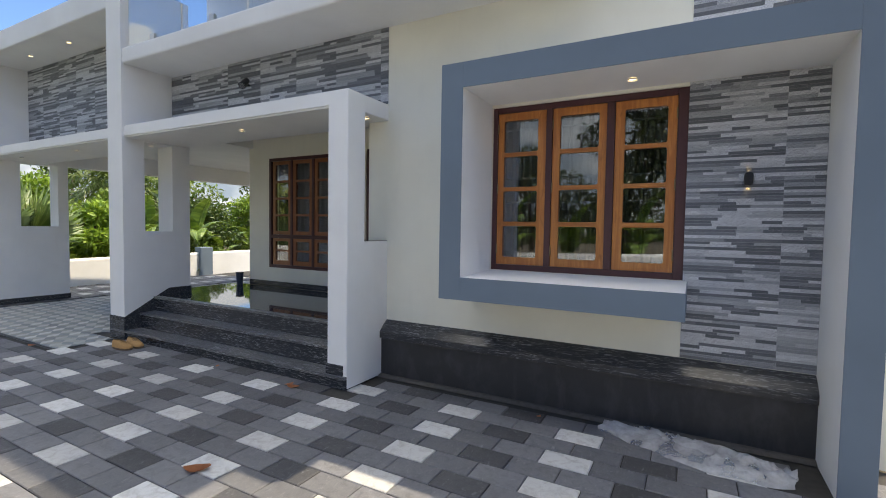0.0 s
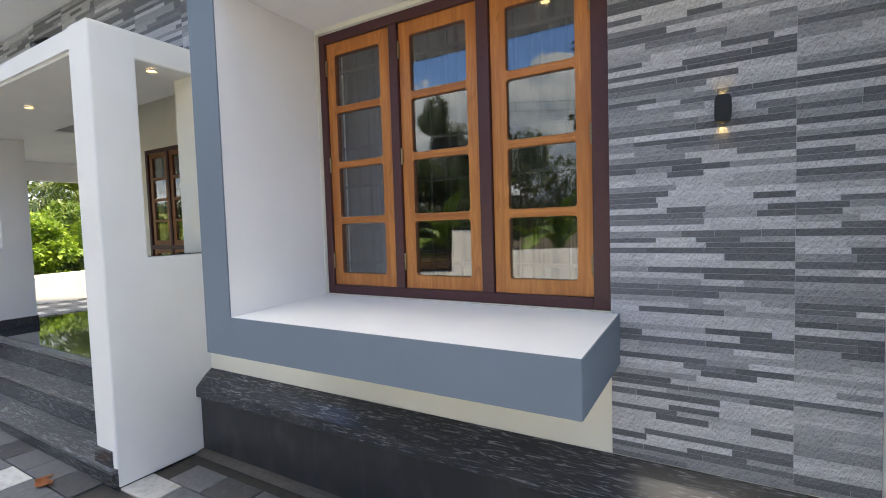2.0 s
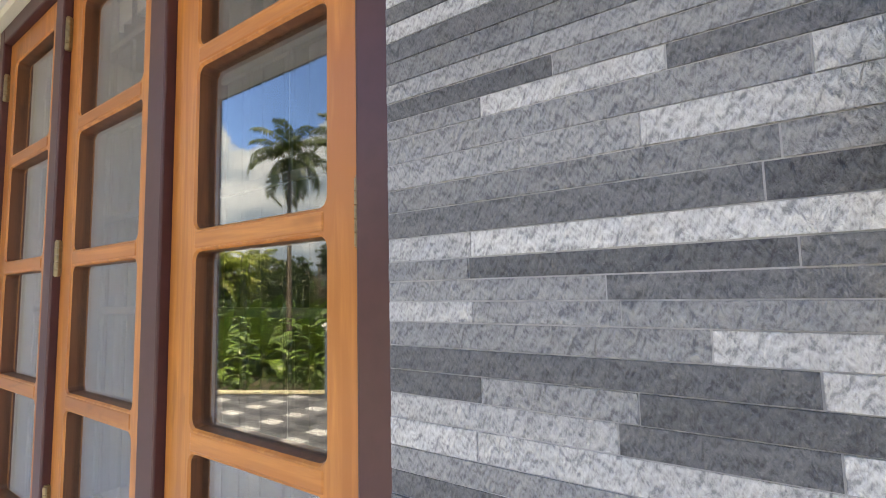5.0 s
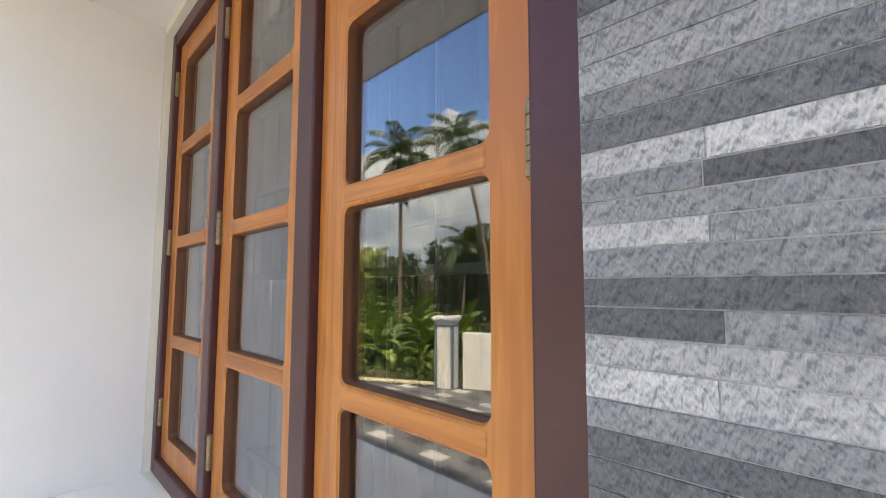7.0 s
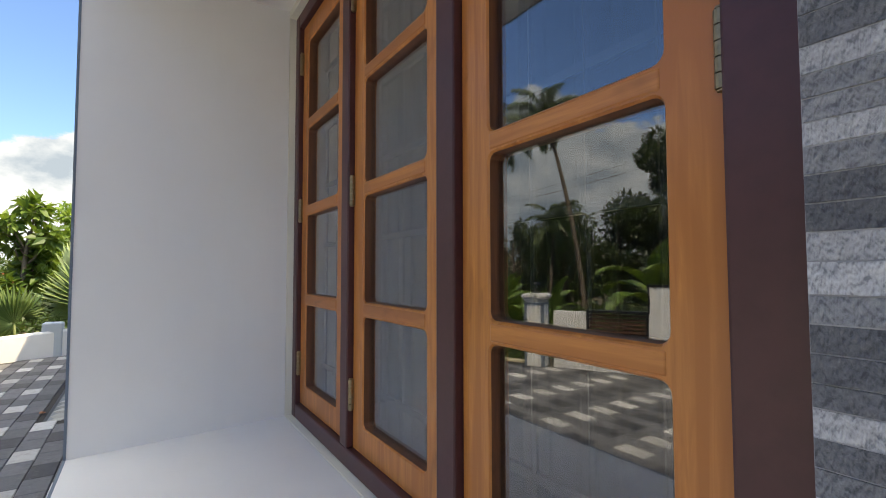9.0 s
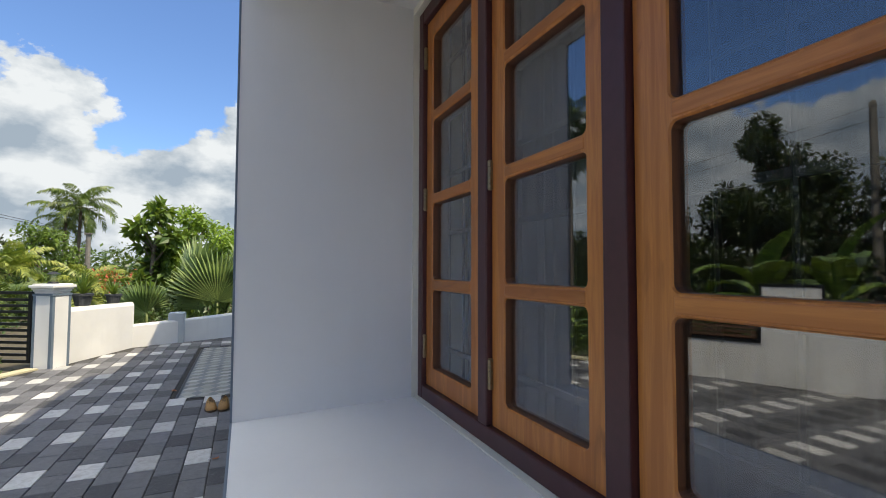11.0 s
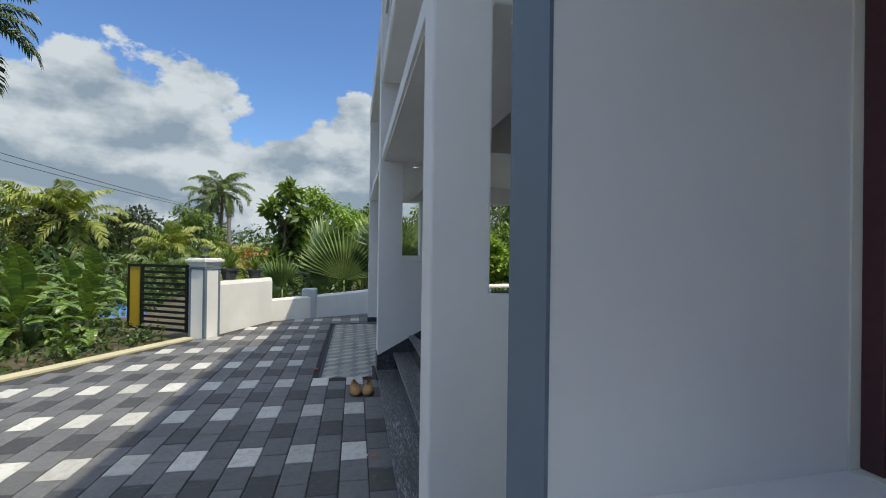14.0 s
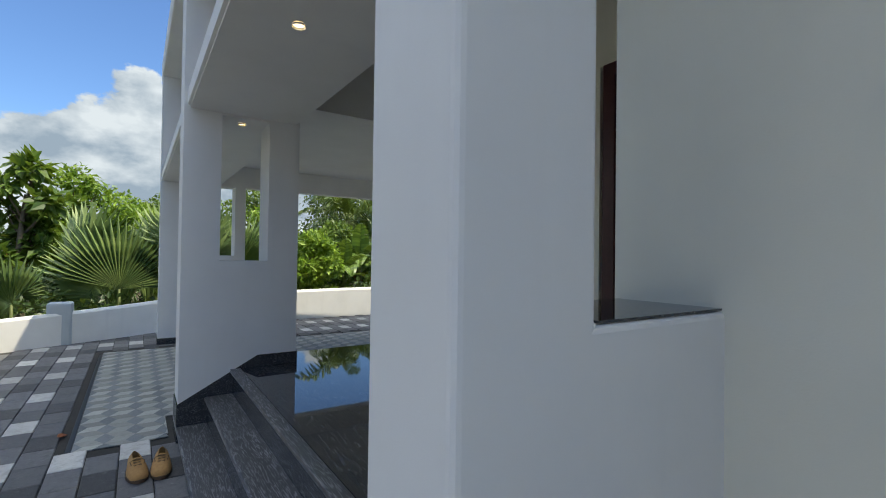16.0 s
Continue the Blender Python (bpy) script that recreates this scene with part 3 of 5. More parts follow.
PANES_Z = [(1.276, 1.555), (1.596, 1.870), (1.909, 2.180), (2.219, 2.499)]
window = thing("window_1", "teak three-leaf window with maroon frame and closed leaves", "window", kind="structure", at=(-0.8, 3.9, 1.156))
bm = bmesh.new()
for a in ((-1.585, 1.156, -1.542, 2.62), (-0.077, 1.156, -0.003, 2.62), (-1.542, 1.156, -0.077, 1.206), (-1.542, 2.57, -0.077, 2.62)):
    add_box(bm, a[0], 3.882, a[1], a[2], 4.0, a[3], bevel=0.004)
for xa, xb in ((-1.095, -1.043), (-0.593, -0.532)):
    add_box(bm, xa, 3.882, 1.206, xb, 4.0, 2.57, bevel=0.004)
part("window_frame", bm, MAROON, window, "maroon painted frame")
for x0, x1, sl, sr in ((-1.540, -1.098, 0.056, 0.075), (-1.040, -0.596, 0.064, 0.062), (-0.529, -0.080, 0.074, 0.067)):
    leaf = part("window_leaf", rounded_hole_plate(x0, x1, 1.208, 2.568, 3.90, 3.94, [(x0 + sl, x1 - sr, a, b) for a, b in PANES_Z]), (TEAK, TEAK_SHADED_REBATE), window, "varnished teak leaf")
    for a, b in PANES_Z:
        g = part("pane", box(x0 + sl - 0.006, 3.918, a - 0.005, x1 - sr + 0.006, 3.922, b + 0.005), GLASS, leaf, "reflective glass pane")
        g.visible_shadow = False
    for a, b in zip(PANES_Z, PANES_Z[1:]):
        part("rail", box(x0 + sl + 0.002, 3.8985, a[1] + 0.006, x1 - sr - 0.002, 3.906, b[0] - 0.006, bevel=0.003), TEAK_X, leaf)
    side = x1 if x0 > -0.6 else x0
    for z in (1.347, 1.893, 2.435):
        h = bmesh.new()
        for i in range(5):
            add_cyl(h, (side, 3.893, z - 0.040 + 0.016 * i), (side, 3.893, z - 0.0252 + 0.016 * i), 0.0068, 0.0068, 12)
        add_box(h, side - 0.005, 3.894, z - 0.040, side + 0.005, 3.90, z + 0.040)
        for tip in (-0.0425, 0.0405):
            add_cyl(h, (side, 3.893, z + tip), (side, 3.893, z + tip + 0.002), 0.005, 0.005, 10)
        part("hinge", h, BRONZE, leaf, "aged brass butt hinge")
bm = bmesh.new()
for i in range(13):
    x = -1.52 + i * 0.12
    add_cyl(bm, (x, 3.985, 1.2), (x, 3.985, 2.58), 0.006, 0.006, 6)
for i in range(6):
    z = 1.33 + i * 0.22
    add_box(bm, -1.55, 3.98, z - 0.008, -0.05, 3.99, z + 0.008)
part("grille", bm, BLACK, window, "black iron grille")


def curtain(x0, x1, y, z0, z1, seed, fold=0.09, deep=0.03):
    rnd = random.Random(seed)
    bm = bmesh.new()
    n = int((x1 - x0) / 0.012)
    rows, ph = 6, rnd.random() * 6
    grid = []
    for j in range(rows + 1):
        z = z0 + (z1 - z0) * j / rows
        line = []
        for i in range(n + 1):
            x = x0 + (x1 - x0) * i / n
            w = math.sin(x / fold * 6.283 + ph + 0.7 * math.sin(x * 9)) * deep * (0.75 + 0.25 * j / rows)
            line.append(bm.verts.new((x, y + w, z)))
        grid.append(line)
    for j in range(rows):
        for i in range(n):
            bm.faces.new((grid[j][i], grid[j][i + 1], grid[j + 1][i + 1], grid[j + 1][i]))
    bmesh.ops.solidify(bm, geom=bm.faces[:], thickness=0.002)
    return bm


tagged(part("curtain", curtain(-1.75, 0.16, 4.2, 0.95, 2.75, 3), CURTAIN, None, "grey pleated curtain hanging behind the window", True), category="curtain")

# porch window
pw = thing("window_2", "dark teak porch window with upper and lower panes", "window", kind="structure", at=(-5.33, 5.22, 0.845))
bm = framed(bmesh.new(), -6.06, -4.60, 0.845, 2.61, 5.21, 5.32, 0.05)
xs = [-6.01 + i * (1.36 / 3) for i in range(4)]
for x in xs[1:-1]:
    add_box(bm, x - 0.022, 5.21, 0.895, x + 0.022, 5.32, 2.56, bevel=0.003)
add_box(bm, -6.01, 5.211, 1.325, -4.65, 5.32, 1.38, bevel=0.003)
part("window_frame", bm, MAROON, pw, "maroon painted frame")
for xa, xb in zip(xs, xs[1:]):
    a, b = xa + 0.025, xb - 0.025
    panes = [(1.44, 1.675), (1.71, 1.945), (1.98, 2.215), (2.25, 2.50)]
    up = part("window_leaf", rounded_hole_plate(a, b, 1.384, 2.557, 5.225, 5.265, [(a + 0.06, b - 0.06, c, d) for c, d in panes]), (TEAK_IN, TEAK_SHADED_REBATE), pw, "reddish brown wooden leaf")
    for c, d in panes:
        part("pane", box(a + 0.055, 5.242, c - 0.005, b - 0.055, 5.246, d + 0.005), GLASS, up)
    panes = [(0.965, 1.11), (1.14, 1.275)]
    lo = part("window_leaf", rounded_hole_plate(a, b, 0.898, 1.322, 5.225, 5.265, [(a + 0.06, b - 0.06, c, d) for c, d in panes]), (TEAK_IN, TEAK_SHADED_REBATE), pw, "reddish brown wooden lower leaf")
    for c, d in panes:
        part("pane", box(a + 0.055, 5.242, c - 0.005, b - 0.055, 5.246, d + 0.005), GLASS, lo)
slip = bmesh.new()
for i in range(7):
    for w in (0.0, 0.035):
        slip.verts.new((-4.80 + 0.024 * i + 0.8 * w, 5.222 - 0.012 - 0.02 * math.sin(i * 0.5), 2.33 - 0.017 * i + w))
slip.verts.ensure_lookup_table()
for i in range(6):
    slip.faces.new([slip.verts[k] for k in (2 * i, 2 * i + 2, 2 * i + 3, 2 * i + 1)])
bmesh.ops.solidify(slip, geom=slip.faces[:], thickness=0.001)
part("paper_slip", slip, WHITE, pw, "curled white paper slip")


def wall_vent(x, z):
    """A round grey vent cap on the porch wall."""
    v = thing("wall_vent", "small round grey vent cap high on the porch wall", "vent", "porch vents", at=(x, 5.22, z))
    part("rim", add_cyl(bmesh.new(), (x, 5.2195, z), (x, 5.208, z), 0.040, 0.034, 20), VENT, v)
    part("cap", add_cyl(bmesh.new(), (x, 5.2075, z), (x, 5.203, z), 0.022, 0.018, 16), BLACK, v, "dark centre")


VENT = plain("grey_vent_plastic", (0.16, 0.16, 0.17), 0.6)
for x in (-4.856, -4.64):
    wall_vent(x, 3.314)
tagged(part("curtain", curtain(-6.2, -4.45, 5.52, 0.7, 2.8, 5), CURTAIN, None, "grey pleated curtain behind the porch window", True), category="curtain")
setting("wall_porch_room", box(-6.33, 6.4, 0.0, -2.75, 6.5, 3.4), ROOM, "plain wall inside the porch room", "wall")


# main door
md = thing("door_1", "closed dark teak main door with maroon frame", "door", kind="structure", at=(-3.590, 5.22, 0.54))
bm = bmesh.new()
add_box(bm, -4.060, 5.205, 0.535, -3.980, 5.33, 2.63, bevel=0.004)
add_box(bm, -3.200, 5.205, 0.535, -3.120, 5.33, 2.63, bevel=0.004)
add_box(bm, -3.980, 5.205, 2.55, -3.200, 5.33, 2.63, bevel=0.004)
part("door_frame", bm, MAROON, md, "maroon painted frame")
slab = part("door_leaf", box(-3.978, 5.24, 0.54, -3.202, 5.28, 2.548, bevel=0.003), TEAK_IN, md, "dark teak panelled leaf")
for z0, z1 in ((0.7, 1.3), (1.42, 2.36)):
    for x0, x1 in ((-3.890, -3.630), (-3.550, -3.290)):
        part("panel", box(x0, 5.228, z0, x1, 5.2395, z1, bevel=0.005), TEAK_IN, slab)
part("handle", add_cyl(bmesh.new(), (-3.260, 5.21, 1.45), (-3.260, 5.21, 1.65), 0.012, 0.012), STEEL, slab, "brass-toned pull handle")


# ---- lights of the house ----
def downlight(x, y, z):
    d = thing("downlight", "small round recessed warm white downlight", "ceiling light", "recessed downlights", at=(x, y, z))
    bm = bmesh.new()
    bmesh.ops.create_cone(bm, cap_ends=False, segments=20, radius1=0.038, radius2=0.030, depth=0.012, matrix=Matrix.Translation((x, y, z - 0.006)))
    bmesh.ops.solidify(bm, geom=bm.faces[:], thickness=0.004)
    part("rim", bm, WHITE, d, "white ring")
    bm = bmesh.new()
    bmesh.ops.create_circle(bm, cap_ends=True, segments=18, radius=0.027, matrix=Matrix.Translation((x, y, z - 0.004)) @ Matrix.Rotation(math.pi, 4, "X"))
    part("lens", bm, LED_DIM, d, "glowing lens")


for p in ((-0.377, 3.594, 2.644), (-4.62, 3.57, 2.634), (-6.62, 3.66, 2.614), (-2.86, 3.64, 2.619), (-8.3, 3.5, 2.634), (-10.2, 3.5, 2.634), (-8.6, 3.55, 4.329), (-9.9, 3.55, 4.329)):
    downlight(*p)

lamp = thing("wall_lamp", "black up-and-down wall lamp on the stone cladding", "wall lamp", at=(0.385, 3.85, 1.905))
bm = bmesh.new()
ring = []
for i in range(24):
    t = 2 * math.pi * i / 24
    c, s = math.cos(t), math.sin(t)
    ring.append((0.385 + 0.026 * (abs(c) ** 0.42) * (1 if c > 0 else -1), 1.906 + 0.046 * (abs(s) ** 0.42) * (1 if s > 0 else -1)))
bm = prism(ring, 3.785, 3.838, axis="Y", bevel=0.003)
part("body", bm, BLACK, lamp, "matt black metal body", False)
part("back_plate", box(0.365, 3.838, 1.872, 0.405, 3.848, 1.94), BLACK, lamp)
for z in (1.9525, 1.8595):
    part("lens", box(0.380, 3.822, z - 0.0003, 0.390, 3.832, z + 0.0003), LENS, lamp, "small warm lens")
for z, aim in ((1.956, 1.99), (1.856, 1.822)):
    sl = new("lamp_beam", bpy.data.lights.new("lamp_beam", "SPOT"))
    sl.data.energy, sl.data.color, sl.data.spot_size, sl.data.spot_blend, sl.data.shadow_soft_size = 0.03, (1.0, 0.70, 0.30), radians(88), 0.7, 0.002
    sl.matrix_world = look((0.385, 3.838, z), (0.385, 3.858, aim))
spot = thing("spot_lamp", "small black spot lamp on the cladding above the porch", "wall lamp", at=(-4.83, 3.85, 3.25))
part("arm", add_cyl(bmesh.new(), (-4.83, 3.85, 3.25), (-4.83, 3.77, 3.25), 0.012, 0.012), BLACK, spot)
part("head", add_cyl(bmesh.new(), (-4.83, 3.81, 3.30), (-4.78, 3.70, 3.20), 0.035, 0.045, 14), BLACK, spot, "black metal lamp head")
part("lens", add_cyl(bmesh.new(), (-4.781, 3.702, 3.202), (-4.779, 3.698, 3.198), 0.038, 0.038, 14), GLASS, spot, "clear glass lens")

# balcony rail
rail = thing("balcony_rail", "clear glass balcony railing with steel top rail", "railing", at=(-4, 3.26, 3.76))
for i in range(5):
    x = -6.36 + i * 1.13
    g = part("pane", box(x, 3.255, 3.78, x + 1.09, 3.265, 4.40), GLASS, rail)
    g.visible_shadow = False
    part("clamp", box(x + 0.5, 3.24, 3.761, x + 0.58, 3.28, 3.84), STEEL, rail)
part("top_rail", box(-6.44, 3.24, 4.40, -0.62, 3.28, 4.44, bevel=0.008), STEEL, rail, "steel handrail")


# ---- stone cladding ----
def strip_rows(x0, x1, z0, z1, seed, h=0.0218, lens=(0.10, 0.42)):
    """Courses of strips: (x, z, length, height) for each piece, in 0.6 m tiles like the real panels."""
    rnd = random.Random(seed)
    out, z = [], z0
    while z < z1 - 0.004:
        hh = min(h * rnd.choice((0.85, 1.0, 1.0, 1.15)), z1 - z)
        x = x0
        while x < x1 - 0.005:
            ln = rnd.uniform(*lens)
            edge = min(x1, x0 + 0.6 * (math.floor((x - x0 + 0.001) / 0.6) + 1))
            if edge - x - ln < 0.06:
                ln = edge - x
            out.append((x, z, ln, hh))
            x += ln
        z += hh
    return out


def strip_block(bm, x, z, ln, hh, y, rnd):
    d = y - 0.005 - 0.0012 * rnd.random()
    g = 0.0003
    b = 0.0004
    back = [(x + g, y, z + g), (x + ln - g, y, z + g), (x + ln - g, y, z + hh - g), (x + g, y, z + hh - g)]
    front = [(x + g + b, d, z + g + b), (x + ln - g - b, d + 0.0003 * rnd.random(), z + g + b), (x + ln - g - b, d + 0.0003 * rnd.random(), z + hh - g - b), (x + g + b, d, z + hh - g - b)]
    a = [bm.verts.new(p) for p in back]
    f = [bm.verts.new(p) for p in front]
    bm.faces.new(f)
    for i in range(4):
        j = (i + 1) % 4
        bm.faces.new((a[i], a[j], f[j], f[i]))


def cladding_stuff(name, label, spans, y, seed):
    rnd = random.Random(seed)
    bm = bmesh.new()
    for k, (x0, x1, z0, z1, h, lens) in enumerate(spans):
        for x, z, ln, hh in strip_rows(x0, x1, z0, z1, seed + k, h, lens):
            strip_block(bm, x, z, ln, hh, y, rnd)
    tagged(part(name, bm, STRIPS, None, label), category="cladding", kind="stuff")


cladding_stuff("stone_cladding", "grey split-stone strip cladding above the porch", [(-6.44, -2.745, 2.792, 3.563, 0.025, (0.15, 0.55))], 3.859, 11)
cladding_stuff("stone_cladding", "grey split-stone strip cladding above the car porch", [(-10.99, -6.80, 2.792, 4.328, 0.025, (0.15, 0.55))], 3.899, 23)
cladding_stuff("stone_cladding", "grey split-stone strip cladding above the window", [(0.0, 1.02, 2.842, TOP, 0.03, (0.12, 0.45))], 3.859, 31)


# ---- ground and yard ----
GATE_A, GATE_B = Vector((-9.62, 0.34, 0)), Vector((-5.9, -1.62, 0))
ALONG = (GATE_B - GATE_A).normalized()
OUT = Vector((ALONG.y, -ALONG.x, 0))


def side_of(x, y):
    """Metres inside the boundary line of the yard."""
    return -(Vector((x, y, 0)) - GATE_A).dot(OUT)


EARTH = plain("earth", (0.10, 0.085, 0.055), 0.95, spots=0.7, scale=2.0, relief=0.6)
bm = bmesh.new()
bmesh.ops.create_grid(bm, x_segments=60, y_segments=60, size=400)
for v in bm.verts:
    v.co.z = -0.06
setting("ground", bm, EARTH, "bare earth and weeds round the yard", "ground")
BED = plain("joint_sand", (0.045, 0.042, 0.038), 0.95, spots=0.5, scale=20)
yard_pts = [(4.5, -7.4), (4.5, 3.86), (-2.7, 3.86), (-2.7, 5.4), (-13.0, 11.0), (-13.0, 3.6), (-11.5, 1.1), (-9.62, 0.22), (-5.9, -1.62)]
setting("yard_bed", prism(yard_pts, -0.05, -0.012, axis="Z"), BED, "dark sand bed under the paving", "ground")
setting("threshold", prism([(GATE_A + ALONG * 0.2 + OUT * 0.0)[:2], (GATE_B - ALONG * 0.2)[:2], (GATE_B - ALONG * 0.2 + OUT * 0.22)[:2], (GATE_A + ALONG * 0.2 + OUT * 0.22)[:2]], -0.05, 0.012, axis="Z"), painted("threshold_paint", (0.55, 0.50, 0.34), stain=1.0), "cream concrete threshold at the gate", "threshold")

GREY_P = paver_mat("grey_paver", (0.128, 0.130, 0.139), False)
DARK_P = paver_mat("dark_paver", (0.050, 0.051, 0.056), False)
LIGHT_P = paver_mat("white_paver", (0.52, 0.52, 0.51), False, dirt=0.4)
GREY_S = paver_mat("grey_pavers", (0.128, 0.130, 0.139), True)
DARK_S = paver_mat("dark_pavers", (0.050, 0.051, 0.056), True)
LIGHT_S = paver_mat("white_pavers", (0.52, 0.52, 0.51), True, dirt=0.4)
PX, PY, TILT_P = 0.3255, 0.199, 0.0
P_ORIGIN = Vector((-2.585, 2.54))


def paver_block(bm, cx, cy, lx, ly, rnd, rot=TILT_P):
    g, b, h = 0.0035, 0.006, 0.0025 * rnd.random()
    c, s = math.cos(rot), math.sin(rot)
    put = lambda u, v, z: bm.verts.new((cx + u * c - v * s, cy + u * s + v * c, z))
    a, d = lx / 2 - g, ly / 2 - g
    lo = [put(u, v, -0.03) for u, v in ((-a, -d), (a, -d), (a, d), (-a, d))]
    mid = [put(u, v, h - 0.004) for u, v in ((-a, -d), (a, -d), (a, d), (-a, d))]
    top = [put(u, v, h) for u, v in ((-a + b, -d + b), (a - b, -d + b), (a - b, d - b), (-a + b, d - b))]
    bm.faces.new(top)
    for i in range(4):
        j = (i + 1) % 4
        bm.faces.new((mid[i], mid[j], top[j], top[i]))
        bm.faces.new((lo[i], lo[j], mid[j], mid[i]))


rnd_p = random.Random(4)
near_pavers, far_sets = [], {"w": [], "d": [], "g": []}
cr, sr = math.cos(TILT_P), math.sin(TILT_P)
for j in range(-56, 34):
    for i in range(-40, 26):
        even = j % 2 == 0
        u, v = (i + (0 if even else 0.5)) * PX, j * PY
        x, y = P_ORIGIN.x + u * cr - v * sr, P_ORIGIN.y + u * sr + v * cr
        tone = ("w" if even else "d") if i % 3 == (0 if even else 1) else "g"
        if x > 4.2 or x < -12.85 or (y > 3.70 and x > -10.7) or side_of(x, y) < 0.16 or (x < -9.5 and y < 0.3 + 0.46 * (-9.6 - x)) or (x < -11.4 and y < 1.15 - 1.6 * (x + 11.4)):
            continue
        if x < -6.5 and y > 2.5:
            if not (x < -10.75 and y < 9):
                continue
        if -7.0 < x < -2.6 and y > 3.14:
            continue
        if -2.98 < x < -2.65 and y > 3.1:
            continue
        if x > 0.66 and y > 3.2 and x < 1.1:
            continue
        near = -6.6 < x < 0.75 and 0.75 < y
        (near_pavers.append((x, y, tone)) if near and len(near_pavers) < 420 else far_sets[tone].append((x, y)))
for key, mat, words in (("w", LIGHT_S, "white"), ("d", DARK_S, "dark grey"), ("g", GREY_S, "grey")):
    bm = bmesh.new()
    for x, y in far_sets[key]:
        paver_block(bm, x, y, PX, PY, rnd_p)
    tagged(part("paving", bm, mat, None, words + " concrete pavers laid in a chequered yard"), category="paving", kind="stuff")

# car porch floor: cube-pattern tiles
RH = [paver_mat("tile_pale", (0.38, 0.385, 0.36), True, dirt=0.3), paver_mat("tile_mid", (0.18, 0.20, 0.21), True, dirt=0.3), paver_mat("tile_dull", (0.27, 0.27, 0.25), True, dirt=0.3)]
bms = [bmesh.new() for _ in RH]
SIDE = 0.135
for i in range(-4, 40):
    for j in range(-4, 50):
        cx = -10.7 + (i + 0.5 * (j % 2)) * SIDE * math.sqrt(3)
        cy = 2.60 + j * SIDE * 1.5
        lim_x, lim_y = (-10.68, -6.64), (2.54, 9.4 if cx < -7.1 else 3.16)
        if not (lim_x[0] - SIDE < cx < lim_x[1] + SIDE and lim_y[0] - SIDE < cy < lim_y[1] + SIDE):
            continue
        hexa = [(cx + SIDE * math.sin(radians(60 * k)), cy + SIDE * math.cos(radians(60 * k))) for k in range(6)]
        for k in range(3):
            q = [(cx, cy), hexa[(2 * k) % 6], hexa[(2 * k + 1) % 6], hexa[(2 * k + 2) % 6]]
            q = [(min(max(a, lim_x[0]), lim_x[1]), min(max(c, lim_y[0]), lim_y[1])) for a, c in q]
            area = abs(sum(q[e][0] * q[(e + 1) % 4][1] - q[(e + 1) % 4][0] * q[e][1] for e in range(4)))
            if area < 0.002:
                continue
            mx, my = sum(p[0] for p in q) / 4, sum(p[1] for p in q) / 4
            top = [bms[k].verts.new((mx + (a - mx) * 0.985, my + (c - my) * 0.985, 0.002)) for a, c in q]
            low_v = [bms[k].verts.new((mx + (a - mx) * 0.995, my + (c - my) * 0.995, -0.006)) for a, c in q]
            bms[k].faces.new(top[::-1])
            for e in range(4):
                bms[k].faces.new((low_v[e], low_v[(e + 1) % 4], top[(e + 1) % 4], top[e]))
for bm, mat in zip(bms, RH):
    bmesh.ops.recalc_face_normals(bm, faces=bm.faces[:])
    tagged(part("porch_tiles", bm, mat, None, "pale and grey cube-pattern tiles of the car porch floor"), category="tiles", kind="stuff")
setting("drain_channel", box(-10.6, 2.50, -0.03, -6.62, 2.535, -0.006), BLACK, "narrow dark drain slot beside the car porch floor", "drain")


# ---- yard walls and gate ----
def wall_run(name, pts, h0, h1, thick, label, mat=None):
    """A wall along a line on the plan, with a rounded top whose height runs from h0 to h1."""
    bm = bmesh.new()
    n = len(pts)
    prof = [(-0.5, 0), (0.5, 0), (0.5, 0.93), (0.32, 1.0), (-0.32, 1.0), (-0.5, 0.93)]
    rings = []
    for i, (x, y) in enumerate(pts):
        a = Vector(pts[max(i - 1, 0)])
        b = Vector(pts[min(i + 1, n - 1)])
        d = (b - a).normalized()
        nrm = Vector((-d.y, d.x))
        h = h0 + (h1 - h0) * i / (n - 1)
        rings.append([bm.verts.new((x + nrm.x * p * thick, y + nrm.y * p * thick, -0.05 + (h + 0.05) * q)) for p, q in prof])
    for r, s in zip(rings, rings[1:]):
        for i in range(6):
            bm.faces.new((r[i], r[(i + 1) % 6], s[(i + 1) % 6], s[i]))
    bm.faces.new(rings[0])
    bm.faces.new(rings[-1][::-1])
    bmesh.ops.recalc_face_normals(bm, faces=bm.faces[:])
    return setting(name, bm, mat or YARD_WHITE, label, "wall")


def curve_pts(a, b, bulge, n=14):
    a, b = Vector(a), Vector(b)
    d = b - a
    nr = Vector((-d.y, d.x)).normalized()
    return [tuple(a + d * (i / n) + nr * bulge * math.sin(math.pi * i / n)) for i in range(n + 1)]


wall_run("yard_wall_1", [(-9.8, 0.42), (-10.6, 0.76), (-11.42, 1.1)], 0.95, 0.93, 0.16, "white painted yard wall beside the gate post")
wall_run("yard_wall_2", curve_pts((-11.43, 1.1), (-12.9, 3.9), -0.15), 0.46, 0.62, 0.16, "low white yard wall along the garden")
wall_run("yard_wall_3", [(-12.9, 3.92), (-13.05, 7.0), (-13.1, 11.5)], 0.64, 0.70, 0.16, "low white yard wall beyond the car porch")
setting("wall_pilaster_1", box(-11.98, 1.76, -0.03, -11.66, 2.08, 0.66, bevel=0.03), painted("pale_blue_paint", (0.46, 0.52, 0.56), vary=0.15), "pale blue stub pillar in the low wall", "pillar")
setting("wall_pilaster_2", box(-13.2, 8.6, -0.03, -12.9, 9.0, 0.84, bevel=0.02), BLUE, "dark blue stub pillar in the low wall", "pillar")


